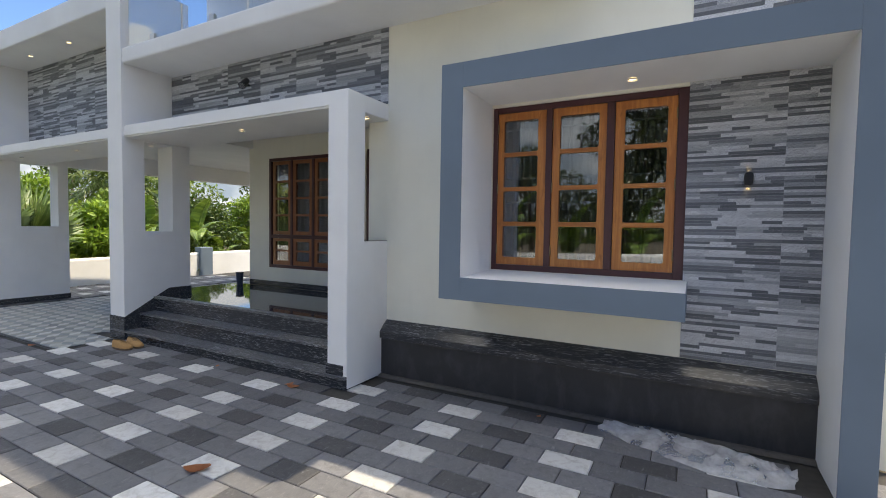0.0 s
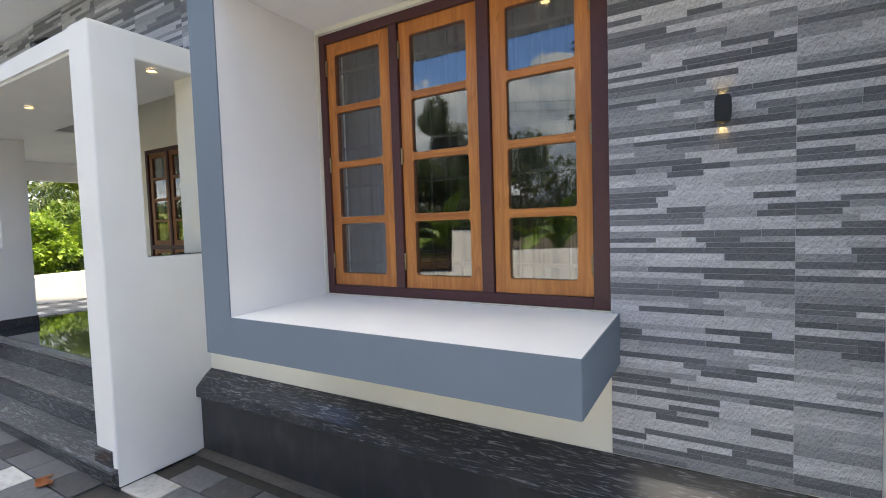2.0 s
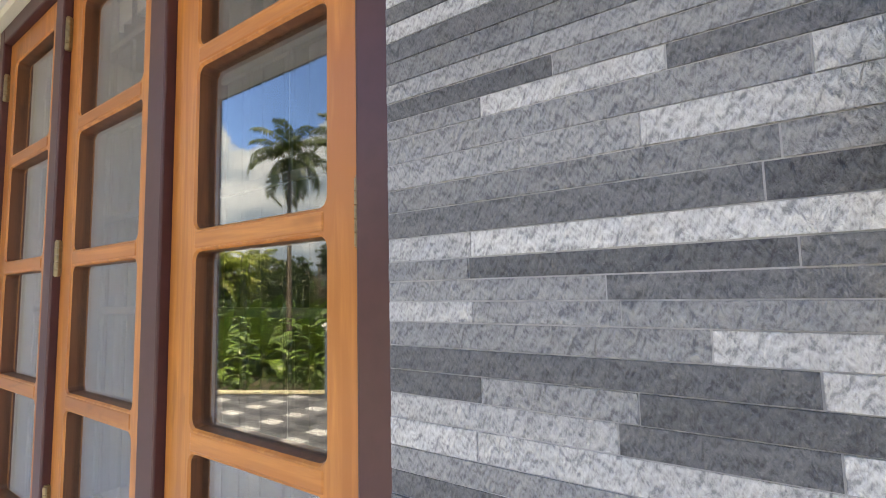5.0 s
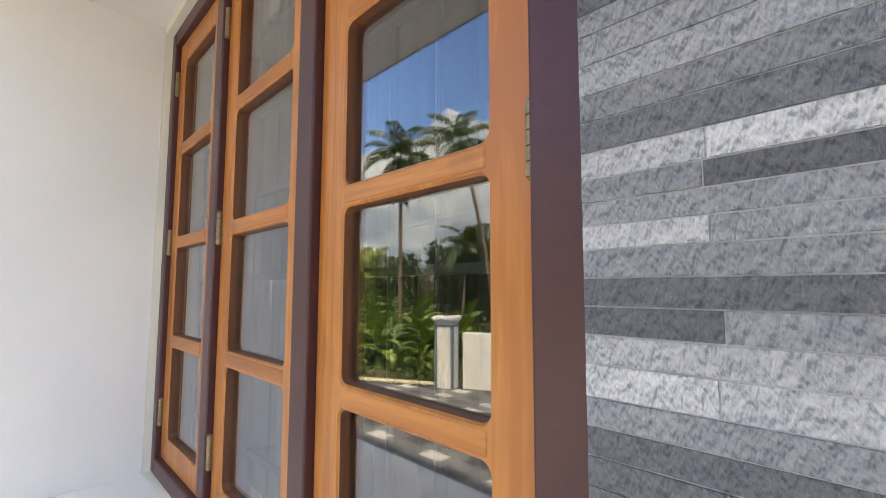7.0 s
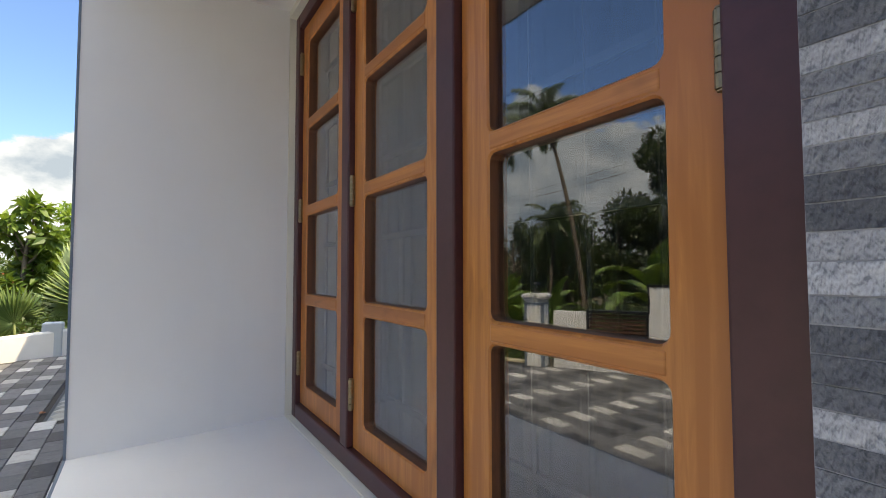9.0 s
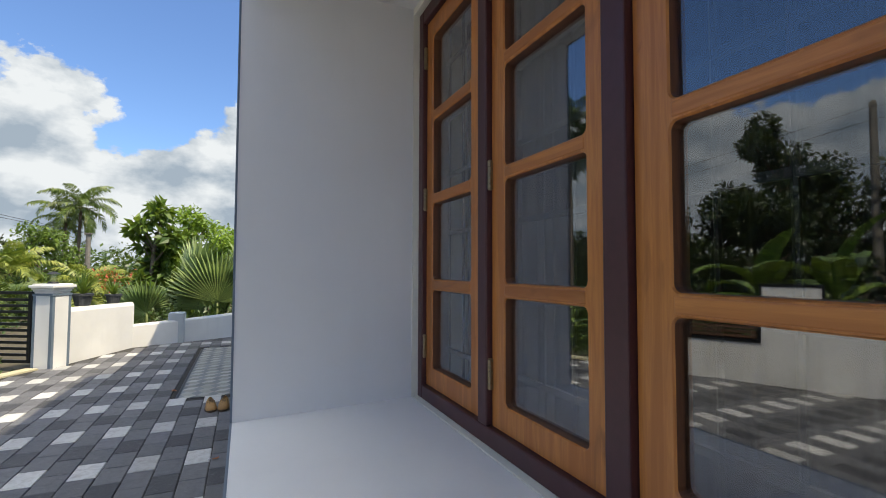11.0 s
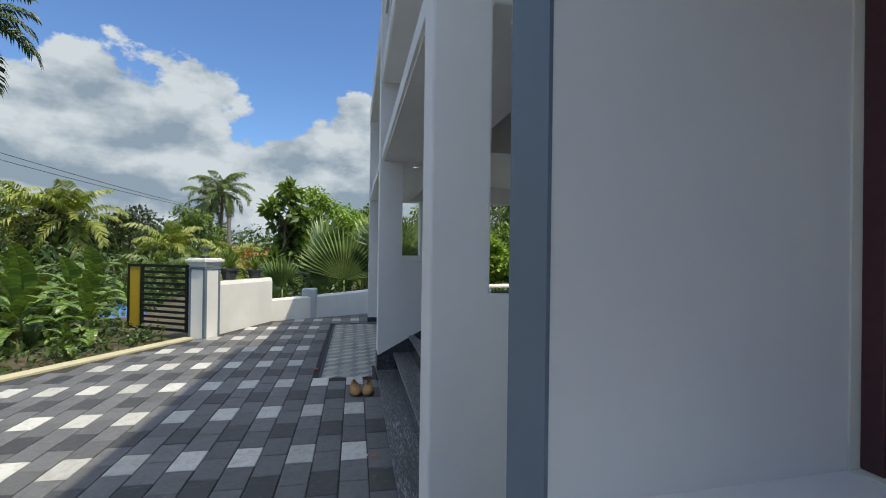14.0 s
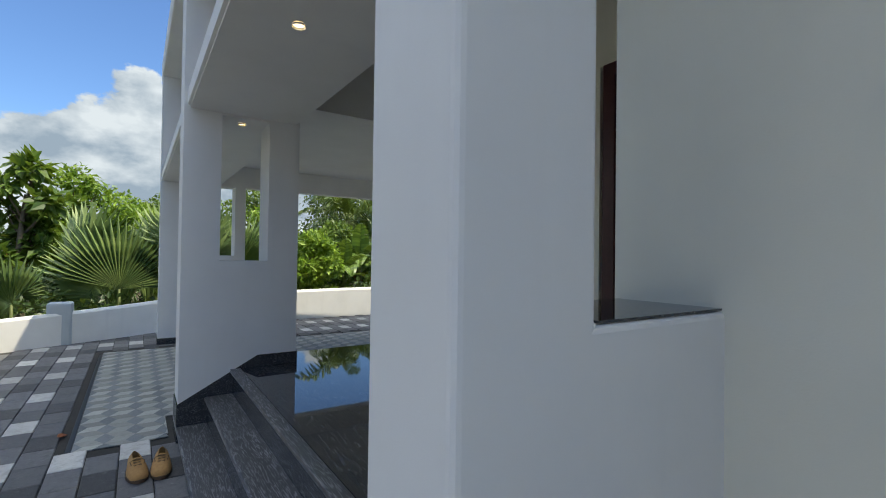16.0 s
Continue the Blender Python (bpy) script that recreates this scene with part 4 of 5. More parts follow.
def gate_post(at, yaw, sunk=0.0):
    p = thing("gate_post", "white gate post with blue edges and moulded cap", "gate post", "gate posts", at=(*at[:2], 0))
    turn = Matrix.Translation((*at[:2], -sunk)) @ Matrix.Rotation(yaw, 4, "Z")

    def piece(name, bm, mat, label=""):
        bm.transform(turn)
        return part(name, bm, mat, p, label)

    w = 0.17
    piece("shaft", box(-w, -w, -0.05, w, w, 1.18, bevel=0.006), YARD_WHITE, "white painted shaft")
    bm = bmesh.new()
    for sx in (-1, 1):
        for sy in (-1, 1):
            add_box(bm, sx * (w - 0.02) - 0.024, sy * (w - 0.02) - 0.024, -0.05, sx * (w - 0.02) + 0.024, sy * (w - 0.02) + 0.024, 1.181)
    piece("edge_trim", bm, BLUE, "slate-blue corner strips")
    bm = bmesh.new()
    add_box(bm, -w - 0.012, -w - 0.012, 1.182, w + 0.012, w + 0.012, 1.215)
    piece("neck_band", bm, BLUE, "slate-blue band")
    bm = bmesh.new()
    for z, a, b in ((1.216, 0.165, 0.03), (1.247, 0.18, 0.03), (1.278, 0.195, 0.03), (1.309, 0.222, 0.045), (1.355, 0.19, 0.02)):
        add_box(bm, -a, -a, z, a, a, z + b, bevel=0.008)
    piece("cap", bm, YARD_WHITE, "stepped white cap")
    l = thing("post_lamp", "small lantern on the gate post cap", "lamp", "gate post lamps", at=(*at[:2], 1.376 - sunk))
    for name, bm, mat in (("base", add_cyl(bmesh.new(), (0, 0, 1.376), (0, 0, 1.41), 0.085, 0.07, 14), BLACK), ("globe", add_cyl(bmesh.new(), (0, 0, 1.411), (0, 0, 1.53), 0.062, 0.062, 14), GLASS), ("lid", add_cyl(bmesh.new(), (0, 0, 1.531), (0, 0, 1.575), 0.10, 0.03, 14), BLACK)):
        bm.transform(turn)
        part(name, bm, mat, l)


yaw_gate = math.atan2(ALONG.y, ALONG.x)
gate_post(GATE_A, yaw_gate)
gate_post(GATE_B + Vector((-0.05, 0.12, 0)), yaw_gate, 0.11)
YELLOW = plain("yellow_gate_panel", (0.50, 0.33, 0.03), 0.5)


def gate_leaf(hinge, yaw, length):
    g = thing("gate", "open black steel gate leaf with slats and a yellow panel", "gate", at=(*hinge[:2], 0))
    turn = Matrix.Translation((*hinge[:2], 0)) @ Matrix.Rotation(yaw, 4, "Z")

    def piece(name, bm, mat, label=""):
        bm.transform(turn)
        part(name, bm, mat, g, label)

    bm = bmesh.new()
    add_box(bm, 0.0, -0.02, 0.08, 0.05, 0.02, 1.25)
    add_box(bm, length - 0.05, -0.02, 0.08, length, 0.02, 1.25)
    add_box(bm, length - 0.36, -0.02, 0.13, length - 0.31, 0.02, 1.20)
    add_box(bm, 0.05, -0.02, 0.08, length - 0.05, 0.02, 0.13)
    add_box(bm, 0.05, -0.02, 1.20, length - 0.05, 0.02, 1.25)
    piece("gate_frame", bm, BLACK, "black steel frame")
    for i in range(10):
        z = 0.19 + i * 0.1
        piece("slat", box(0.05, -0.012, z, length - 0.36, 0.012, z + 0.045), BLACK)
    piece("panel", box(length - 0.31, -0.008, 0.13, length - 0.05, 0.008, 1.20), YELLOW, "yellow sheet panel")


gate_leaf(GATE_A + OUT * 0.22 + ALONG * 0.14, math.atan2(-0.88, -0.48), 1.4)
# wall beyond the second post, with a slatted opening
C2 = GATE_B + ALONG * 0.2
C3 = C2 + ALONG * 4.3
WALL_AT = Matrix.Translation(C2) @ Matrix.Rotation(yaw_gate, 4, "Z")
bm = plate_with_holes("Y", -0.09, 0.09, 0.0, 4.3, -0.05, 0.96, [(0.61, 1.50, 0.62, 0.96)])
add_box(bm, 1.56, -0.09, 0.9605, 2.24, 0.09, 1.40)
bm.transform(WALL_AT)
setting("yard_wall_4", bm, YARD_WHITE, "white yard wall with a raised panel", "wall")
bm = bmesh.new()
add_box(bm, 1.53, -0.1, 1.4005, 2.27, 0.1, 1.44)
for a in (1.53, 2.2405):
    add_box(bm, a, -0.1, 0.965, a + 0.029, 0.1, 1.40)
bm.transform(WALL_AT)
setting("yard_wall_trim", bm, BLACK, "black border of the raised wall panel", "trim")
grille = thing("wall_grille", "brown slatted grille with black frame in the yard wall", "grille", kind="structure", at=tuple(C2))
bm = bmesh.new()
for a, b, c, d in ((0.57, 0.61, 0.58, 1.0), (1.50, 1.54, 0.58, 1.0), (0.61, 1.50, 0.58, 0.62), (0.61, 1.50, 0.96, 1.0)):
    add_box(bm, a, -0.11, c, b, 0.11, d)
bm.transform(WALL_AT)
part("grille_frame", bm, BLACK, grille, "black painted frame")
SLAT = plain("brown_slat_paint", (0.13, 0.062, 0.035), 0.5, spots=0.4, scale=20)
for i in range(5):
    bm = box(0.61, -0.05, 0.635 + i * 0.066, 1.50, 0.05, 0.672 + i * 0.066)
    bm.transform(WALL_AT)
    part("slat", bm, SLAT, grille, "brown slat")
wall_run("yard_wall_5", [tuple(C3[:2]), (1.5, -6.6), (5.0, -8.2)], 0.96, 0.96, 0.18, "plain white yard wall")
wall_run("yard_wall_6", [(4.6, -8.0), (4.6, -2.0), (4.6, 10.0)], 1.42, 1.42, 0.18, "plain white yard wall")

# ---- plants ----
FRESH = leaf_mat("fresh_leaf", (0.12, 0.23, 0.03), (0.37, 0.52, 0.07))
LEAF = leaf_mat("mid_leaf", (0.06, 0.12, 0.02), (0.22, 0.33, 0.05), glow=0.25)
DEEP = leaf_mat("deep_leaf", (0.028, 0.065, 0.015), (0.075, 0.13, 0.028), glow=0.2)
PALM = leaf_mat("palm_leaflet", (0.055, 0.105, 0.022), (0.19, 0.25, 0.055), glow=0.2)
PALM_Y = leaf_mat("palm_leaflet_yellow", (0.16, 0.22, 0.035), (0.42, 0.43, 0.09), glow=0.25)
BANANA = leaf_mat("banana_blade", (0.06, 0.125, 0.025), (0.25, 0.36, 0.075), rough=0.38, glow=0.16)
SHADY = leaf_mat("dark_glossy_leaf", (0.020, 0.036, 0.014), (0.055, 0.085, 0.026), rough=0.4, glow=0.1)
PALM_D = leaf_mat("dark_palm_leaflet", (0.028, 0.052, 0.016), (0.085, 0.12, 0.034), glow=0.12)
BARK = plain("bark", (0.16, 0.125, 0.09), 0.9, spots=0.7, scale=14, relief=0.8)
STEM = plain("green_stem", (0.14, 0.17, 0.05), 0.6, spots=0.6, scale=10)
RED = leaf_mat("red_flower", (0.45, 0.05, 0.03), (0.60, 0.12, 0.05), glow=0.2)


def mesh_from(verts, faces, mat, name):
    me = bpy.data.meshes.new(name)
    me.from_pydata([tuple(v) for v in verts], [], faces)
    for m in mat if isinstance(mat, (list, tuple)) else (mat,):
        me.materials.append(m)
    return me


def child(name, me, parent, m=None, label=""):
    ob = new(name, me)
    ob.parent = parent
    if m is not None:
        ob.matrix_local = m
    return tagged(ob, label)


def leaf_arrays(blobs, n, size, seed, droop=0.3, shell=0.55):
    """Many small folded leaves scattered through blobs (x, y, z, rx, rz); each is its own island."""
    r = np.random.default_rng(seed)
    b = np.array(blobs, float)
    w = b[:, 3] ** 2 * b[:, 4]
    pick = r.choice(len(b), n, p=w / w.sum())
    d = r.normal(size=(n, 3))
    d /= np.linalg.norm(d, axis=1)[:, None]
    rad = (shell + (1 - shell) * r.random(n)) ** 0.8 * (0.82 + 0.36 * r.random(n))
    c = b[pick]
    p = c[:, :3] + d * rad[:, None] * c[:, [3, 3, 4]]
    ax = r.normal(size=(n, 3)) + 0.6 * d
    ax[:, 2] -= droop
    ax /= np.linalg.norm(ax, axis=1)[:, None]
    up = r.normal(size=(n, 3)) * 0.55 + np.array((0, 0, 1.0)) + 0.4 * d
    sd = np.cross(ax, up)
    sd /= np.linalg.norm(sd, axis=1)[:, None] + 1e-9
    nm = np.cross(sd, ax)
    s = size * (0.6 + 0.8 * r.random(n))[:, None]
    q = np.stack([p, p + ax * s * 0.45 + sd * s * 0.27 + nm * s * 0.08, p + ax * s, p + ax * s * 0.45 - sd * s * 0.27 + nm * s * 0.08], 1)
    return q.reshape(-1, 3), [(4 * i, 4 * i + 1, 4 * i + 2, 4 * i + 3) for i in range(n)]


def limb_mesh(bm, p, q, r0, r1, rnd, n=6, bend=0.12):
    p, q = Vector(p), Vector(q)
    prev, pr = p, r0
    off = Vector((rnd.uniform(-1, 1), rnd.uniform(-1, 1), rnd.uniform(-0.3, 0.3))) * bend * (q - p).length
    for i in range(1, 5):
        f = i / 4
        cur = p.lerp(q, f) + off * math.sin(math.pi * f)
        rr = r0 + (r1 - r0) * f
        add_cyl(bm, prev, cur, pr, rr, n, False)
        prev, pr = cur, rr


def broad_tree(at, h, spread, leaves, size, mat, seed, label, base=0.35, name="tree", blobs_n=16):
    rnd = random.Random(seed)
    t = thing(name, label, "tree", at=at)
    bm = bmesh.new()
    top = Vector((rnd.uniform(-0.1, 0.1) * h, rnd.uniform(-0.1, 0.1) * h, h * 0.72))
    limb_mesh(bm, (0, 0, -0.1), top, 0.022 * h + 0.02, 0.008 * h, rnd, 8, 0.06)
    blobs = []
    for i in range(blobs_n):
        a = rnd.uniform(0, 6.283)
        f = base + (1 - base) * (i + 0.5) / blobs_n
        k = math.sin(math.pi * min(0.97, 0.12 + 0.86 * (f - base) / (1 - base))) ** 0.7
        rr = spread * k * rnd.uniform(0.35, 0.95)
        c = Vector((rr * math.cos(a), rr * math.sin(a), h * f * 0.93))
        limb_mesh(bm, top * min(1, f * 0.95), c, 0.009 * h, 0.003 * h, rnd, 5)
        s = spread * rnd.uniform(0.26, 0.44)
        blobs.append((c.x, c.y, c.z, s, s * rnd.uniform(0.6, 0.85)))
    tr = new("trunk", mesh_of(bm, BARK, "trunk", True))
    tr.parent = t
    v, f = leaf_arrays(blobs, leaves, size, seed)
    child("crown", mesh_from(v, f, mat, "crown"), t)
    return t


def frond_mesh(length, elev, droop, seed, mat, pairs=34, wide=0.036, leaflet=0.30):
    """A feather leaf that leaves the crown along +x at an angle and bends down; leaflets hang from both sides."""
    rnd = random.Random(seed)
    v, f = [], []
    pos, ang, step = Vector((0, 0, 0)), radians(elev), length / pairs
    for i in range(pairs):
        s = i / pairs
        d = Vector((math.cos(ang), 0, math.sin(ang)))
        nxt = pos + d * step
        up = Vector((-d.z, 0, d.x))
        w = 0.03 * (1 - 0.85 * s) * length / 3
        k = len(v)
        v += [pos + Vector((0, w, 0)), pos - Vector((0, w, 0)), nxt - Vector((0, w, 0)), nxt + Vector((0, w, 0))]
        f.append((k, k + 1, k + 2, k + 3))
        if s > 0.14:
            ll = leaflet * length * (0.35 + 0.65 * math.sin(math.pi * min(1, 0.12 + 0.86 * s)) ** 0.8) * rnd.uniform(0.85, 1.1)
            for side in (-1, 1):
                if rnd.random() < 0.05:
                    continue
                out = (Vector((0, side, 0)) * 0.85 + d * (0.45 + 0.5 * s) + up * rnd.uniform(0.0, 0.35)).normalized()
                a = pos.lerp(nxt, rnd.random())
                m = a + out * ll * 0.5
                e = m + (out * 0.75 + Vector((0, 0, -0.75 - 0.5 * rnd.random()))).normalized() * ll * 0.5
                t = d * wide * length * 0.5
                k = len(v)
                v += [a - t * 0.6, a + t * 0.6, m + t, m - t, e]
                f += [(k, k + 1, k + 2, k + 3), (k + 3, k + 2, k + 4)]
        pos = nxt
        ang -= droop / pairs * (0.5 + s)
    return mesh_from(v, f, mat, "frond")


FROND_BANK = {}


def coconut_palm(at, trunk_h, crown_r, seed, mat, lean=(0, 0), count=20, label="coconut palm with a slim trunk and feathery crown", pairs=34, girth=1.0):
    rnd = random.Random(seed)
    t = thing("coconut_palm", label, "palm tree", "coconut palms", at=at)
    bm = bmesh.new()
    pts = [Vector((lean[0] * s ** 1.6, lean[1] * s ** 1.6, -0.1 + (trunk_h + 0.1) * s)) for s in [i / 9 for i in range(10)]]
    r = (0.10 + 0.008 * trunk_h) * girth
    for i, (a, b) in enumerate(zip(pts, pts[1:])):
        add_cyl(bm, a, b, r * (1.5 if i == 0 else 1 - 0.05 * i), r * (1 - 0.05 * (i + 1)) * 0.98, 9, i == 8)
    tr = new("trunk", mesh_of(bm, BARK, "trunk", True))
    tr.parent = t
    top = pts[-1]
    for i in range(count):
        k = i / (count - 1)
        elev = round(78 - 122 * k ** 1.15, 0) // 8 * 8
        key = (elev, mat.name, i % 2, pairs)
        if key not in FROND_BANK:
            FROND_BANK[key] = frond_mesh(1.0, elev, 1.4 + 0.35 * k, int(elev) + 7 * (i % 2), mat, pairs)
        m = Matrix.Translation(top) @ Matrix.Rotation(i * 2.39996 + rnd.uniform(-0.3, 0.3), 4, "Z") @ Matrix.Rotation(rnd.uniform(-0.15, 0.15), 4, "X") @ Matrix.Scale(crown_r * rnd.uniform(0.95, 1.35), 4)
        child("frond", FROND_BANK[key], t, m)
    bm = bmesh.new()
    for i in range(7):
        a = i * 0.9
        bmesh.ops.create_icosphere(bm, subdivisions=1, radius=0.11, matrix=Matrix.Translation(top + Vector((0.2 * math.cos(a), 0.2 * math.sin(a), -0.16))))
    nuts = new("coconuts", mesh_of(bm, STEM, "coconuts", True))
    nuts.parent = t
    return t


def banana_blade(length, half, elev, droop, seed, torn):
    rnd = random.Random(seed)
    v, f = [], []
    n = 22
    pos, ang = Vector((0, 0, 0)), radians(elev)
    rows = []
    for i in range(n + 1):
        s = i / n
        d = Vector((math.cos(ang), 0, math.sin(ang)))
        rows.append((pos.copy(), d, Vector((-d.z, 0, d.x)), s))
        pos = pos + d * length / n
        ang -= droop / n * (0.4 + 1.2 * s)
    wid = lambda s: half * (0.0 if s < 0.13 else max(0.0, math.sin(math.pi * ((s - 0.13) / 0.87) ** 0.75)) ** 0.55)
    for side in (-1, 1):
        fold = 0.35
        for (p, d, u, s), (p2, d2, u2, s2) in zip(rows, rows[1:]):
            w1, w2 = wid(s), wid(s2)
            if s < 0.1:
                w1 = w2 = 0.015
            tear = rnd.random() < torn
            slip = rnd.uniform(-0.05, 0.02) if tear else 0.0
            gap = 0.75 if tear else 1.0
            o1 = Vector((0, side, 0)) * w1 + u * w1 * (fold + slip * 4)
            o2 = (Vector((0, side, 0)) * w2 + u2 * w2 * (fold + slip * 4))
            e2 = p + (p2 - p) * gap
            k = len(v)
            v += [p, p + o1 * 0.55 + u * 0.02, p + o1 * Vector((1, 1, 0.8)), e2 + o2 * Vector((1, 1, 0.8)), e2 + o2 * 0.55 + u2 * 0.02, p2]
            f += [(k, k + 1, k + 4, k + 5), (k + 1, k + 2, k + 3, k + 4)]
    for (p, d, u, s), (p2, d2, u2, s2) in zip(rows, rows[1:]):
        w = 0.022 * (1 - 0.8 * s)
        k = len(v)
        v += [p + Vector((0, w, 0)) - u * 0.01, p - Vector((0, w, 0)) - u * 0.01, p2 - Vector((0, w, 0)) - u2 * 0.01, p2 + Vector((0, w, 0)) - u2 * 0.01]
        f.append((k, k + 1, k + 2, k + 3))
    return mesh_from(v, f, BANANA, "leaf")


BLADES = [banana_blade(1.0, 0.19, e, dr, i, tn) for i, (e, dr, tn) in enumerate([(80, 0.9, 0.1), (66, 1.7, 0.3), (52, 2.2, 0.45), (40, 2.3, 0.5), (24, 2.2, 0.6), (58, 1.9, 0.25)])]


def banana_plant(at, h, seed, count=8):
    rnd = random.Random(seed)
    t = thing("banana_plant", "banana plant with broad torn green leaves", "banana plant", "banana plants", at=at)
    bm = bmesh.new()
    add_cyl(bm, (0, 0, -0.1), (0.03, 0.02, h * 0.25), 0.11, 0.09, 10)
    add_cyl(bm, (0.03, 0.02, h * 0.25), (0.04, 0.05, h * 0.5), 0.09, 0.06, 10)
    tr = new("stem", mesh_of(bm, STEM, "stem", True))
    tr.parent = t
    for i in range(count):
        k = [0, 5, 1, 1, 2, 2, 3, 3, 4, 4][i % 10]
        m = Matrix.Translation((0.04, 0.05, h * (0.5 - 0.025 * i))) @ Matrix.Rotation(i * 2.4 + rnd.uniform(-0.4, 0.4), 4, "Z") @ Matrix.Scale(h * rnd.uniform(0.55, 0.75), 4)
        child("leaf", BLADES[k], t, m)


def fan_mesh(radius, spread, seed, segs=30):
    """A round palm leaf: pleated ribs from one point, free pointed tips, a long stalk."""
    rnd = random.Random(seed)
    v, f = [], []
    for i in range(segs):
        a0 = radians(-spread / 2 + spread * i / segs)
        a1 = radians(-spread / 2 + spread * (i + 1) / segs)
        am = (a0 + a1) / 2
        rr = radius * (0.86 + 0.14 * math.cos(am * 0.9)) * rnd.uniform(0.95, 1.04)
        q = lambda a, r, y: Vector((r * math.sin(a), y, r * math.cos(a)))
        bend = lambda r: 0.18 * (r / radius) ** 2 * radius
        k = len(v)
        in_r, mid_r = 0.04 * radius, 0.58 * radius
        v += [q(am, in_r, 0), q(a0, mid_r, 0.055 * radius + bend(mid_r)), q(am, mid_r, -0.03 * radius + bend(mid_r)), q(a1, mid_r, 0.055 * radius + bend(mid_r)), q(am, rr, bend(rr) + rnd.uniform(0, 0.12) * radius)]
        f += [(k, k + 1, k + 2), (k, k + 2, k + 3), (k + 1, k + 4, k + 2), (k + 2, k + 4, k + 3)]
    k = len(v)
    w = 0.018 * radius
    v += [Vector((-w, 0, 0)), Vector((w, 0, 0)), Vector((w, 0.25 * radius, -1.1 * radius)), Vector((-w, 0.25 * radius, -1.1 * radius))]
    f.append((k, k + 1, k + 2, k + 3))
    return mesh_from(v, f, PALM, "fan_leaf")


FANS = [fan_mesh(1.0, 215, 1), fan_mesh(1.0, 170, 2), fan_mesh(1.0, 250, 3)]


def fan_palm(at, h, leaf_r, seed, count=7, face=0.0, spread=1.4):
    rnd = random.Random(seed)
    t = thing("fan_palm", "fan palm with large pleated round leaves", "palm", "fan palms", at=at)
    bm = add_cyl(bmesh.new(), (0, 0, -0.1), (0, 0, h * 0.35), 0.12, 0.09, 10)
    tr = new("trunk", mesh_of(bm, BARK, "trunk", True))
    tr.parent = t
    for i in range(count):
        a = face + spread * (i / max(1, count - 1) - 0.5) * 2 + rnd.uniform(-0.25, 0.25)
        tip = rnd.uniform(0.1, 0.75)
        m = Matrix.Translation((0, 0, h * 0.3)) @ Matrix.Rotation(a, 4, "Z") @ Matrix.Rotation(tip, 4, "X") @ Matrix.Translation((0, -0.1, h * rnd.uniform(0.35, 0.6))) @ Matrix.Rotation(rnd.uniform(-0.3, 0.3), 4, "Y") @ Matrix.Scale(leaf_r * rnd.uniform(0.8, 1.1), 4)
        child("fan_leaf", FANS[i % 3], t, m)


def stuff_leaves(name, label, blobs, n, size, mat, seed, category):
    v, f = leaf_arrays(blobs, n, size, seed, shell=0.4)
    ob = new(name, mesh_from(v, f, mat, name))
    return tagged(ob, label, category, kind="stuff")


def settle(x, y):
    """The plan of the garden turned to the house's own axes."""
    u, v, a = 1.02 * (x + 0.2), 1.02 * (y - 3.0), radians(-1.6)
    return (-0.2 + u * math.cos(a) - v * math.sin(a), 3.0 + u * math.sin(a) + v * math.cos(a), -0.06)


# beyond the gate
for x, y, h, s in ((-8.4, -2.1, 1.13, 1), (-9.3, -2.6, 1.27, 2), (-7.7, -2.9, 1.20, 3), (-8.9, -3.7, 1.40, 5), (-7.0, -3.3, 1.13, 6), (-11.8, -4.4, 1.40, 7), (-10.3, -4.9, 1.47, 8), (-7.2, -2.3, 0.73, 9), (-8.3, -4.9, 1.47, 11), (-12.6, -3.3, 1.20, 12), (-11.6, -3.2, 1.27, 17), (-12.8, -4.9, 1.53, 19), (-14.2, -4.2, 1.47, 20), (-7.9, -3.9, 1.27, 26), (-13.4, -6.2, 1.67, 27), (-11.3, -6.2, 1.60, 28), (-8.9, -1.45, 0.90, 29), (-9.8, -1.95, 1.06, 30), (-8.2, -1.35, 0.53, 37), (-10.7, -2.35, 1.13, 38)):
    banana_plant(settle(x, y), h, s, 9)
for x, y, h, s in ((-4.6, -5.4, 2.5, 21), (-3.0, -6.6, 2.4, 22), (-1.2, -7.6, 2.5, 23), (-6.2, -6.0, 2.3, 24), (0.8, -9.0, 2.4, 25)):
    banana_plant(settle(x, y), h, s, 8)
for x, y, h, s in ((-16.8, 8.6, 2.6, 31), (-15.8, 7.7, 2.0, 32), (-15.0, 9.3, 2.3, 33), (-14.6, 11.2, 1.7, 34), (-16.2, 12.4, 1.8, 35), (-14.2, 4.9, 1.5, 36)):
    banana_plant(settle(x, y), h, s, 8)

for x, y, th, cr, s, mt in ((-38.2, -8.2, 6.0, 2.1, 43, PALM), (-39.5, -9.4, 5.3, 2.1, 44, PALM), (-27.6, -14.2, 3.2, 2.5, 45, PALM_Y), (-27.0, -11.9, 3.0, 2.4, 46, PALM_Y), (-33.0, -19.5, 3.6, 2.6, 47, PALM_Y), (-17.0, -3.6, 0.6, 1.1, 48, PALM), (-18.6, -2.0, 1.0, 1.35, 49, PALM_Y), (-21.5, -5.2, 1.5, 1.5, 52, PALM_Y), (-24.0, 12.0, 3.6, 2.4, 50, PALM), (-21.0, 9.6, 3.0, 2.2, 51, PALM)):
    coconut_palm(settle(x, y), th, cr, s, mt, lean=(0.05 * th, 0.03 * th), label="coconut palm with yellowing fronds" if mt is PALM_Y else "coconut palm with a slim trunk and feathery crown")

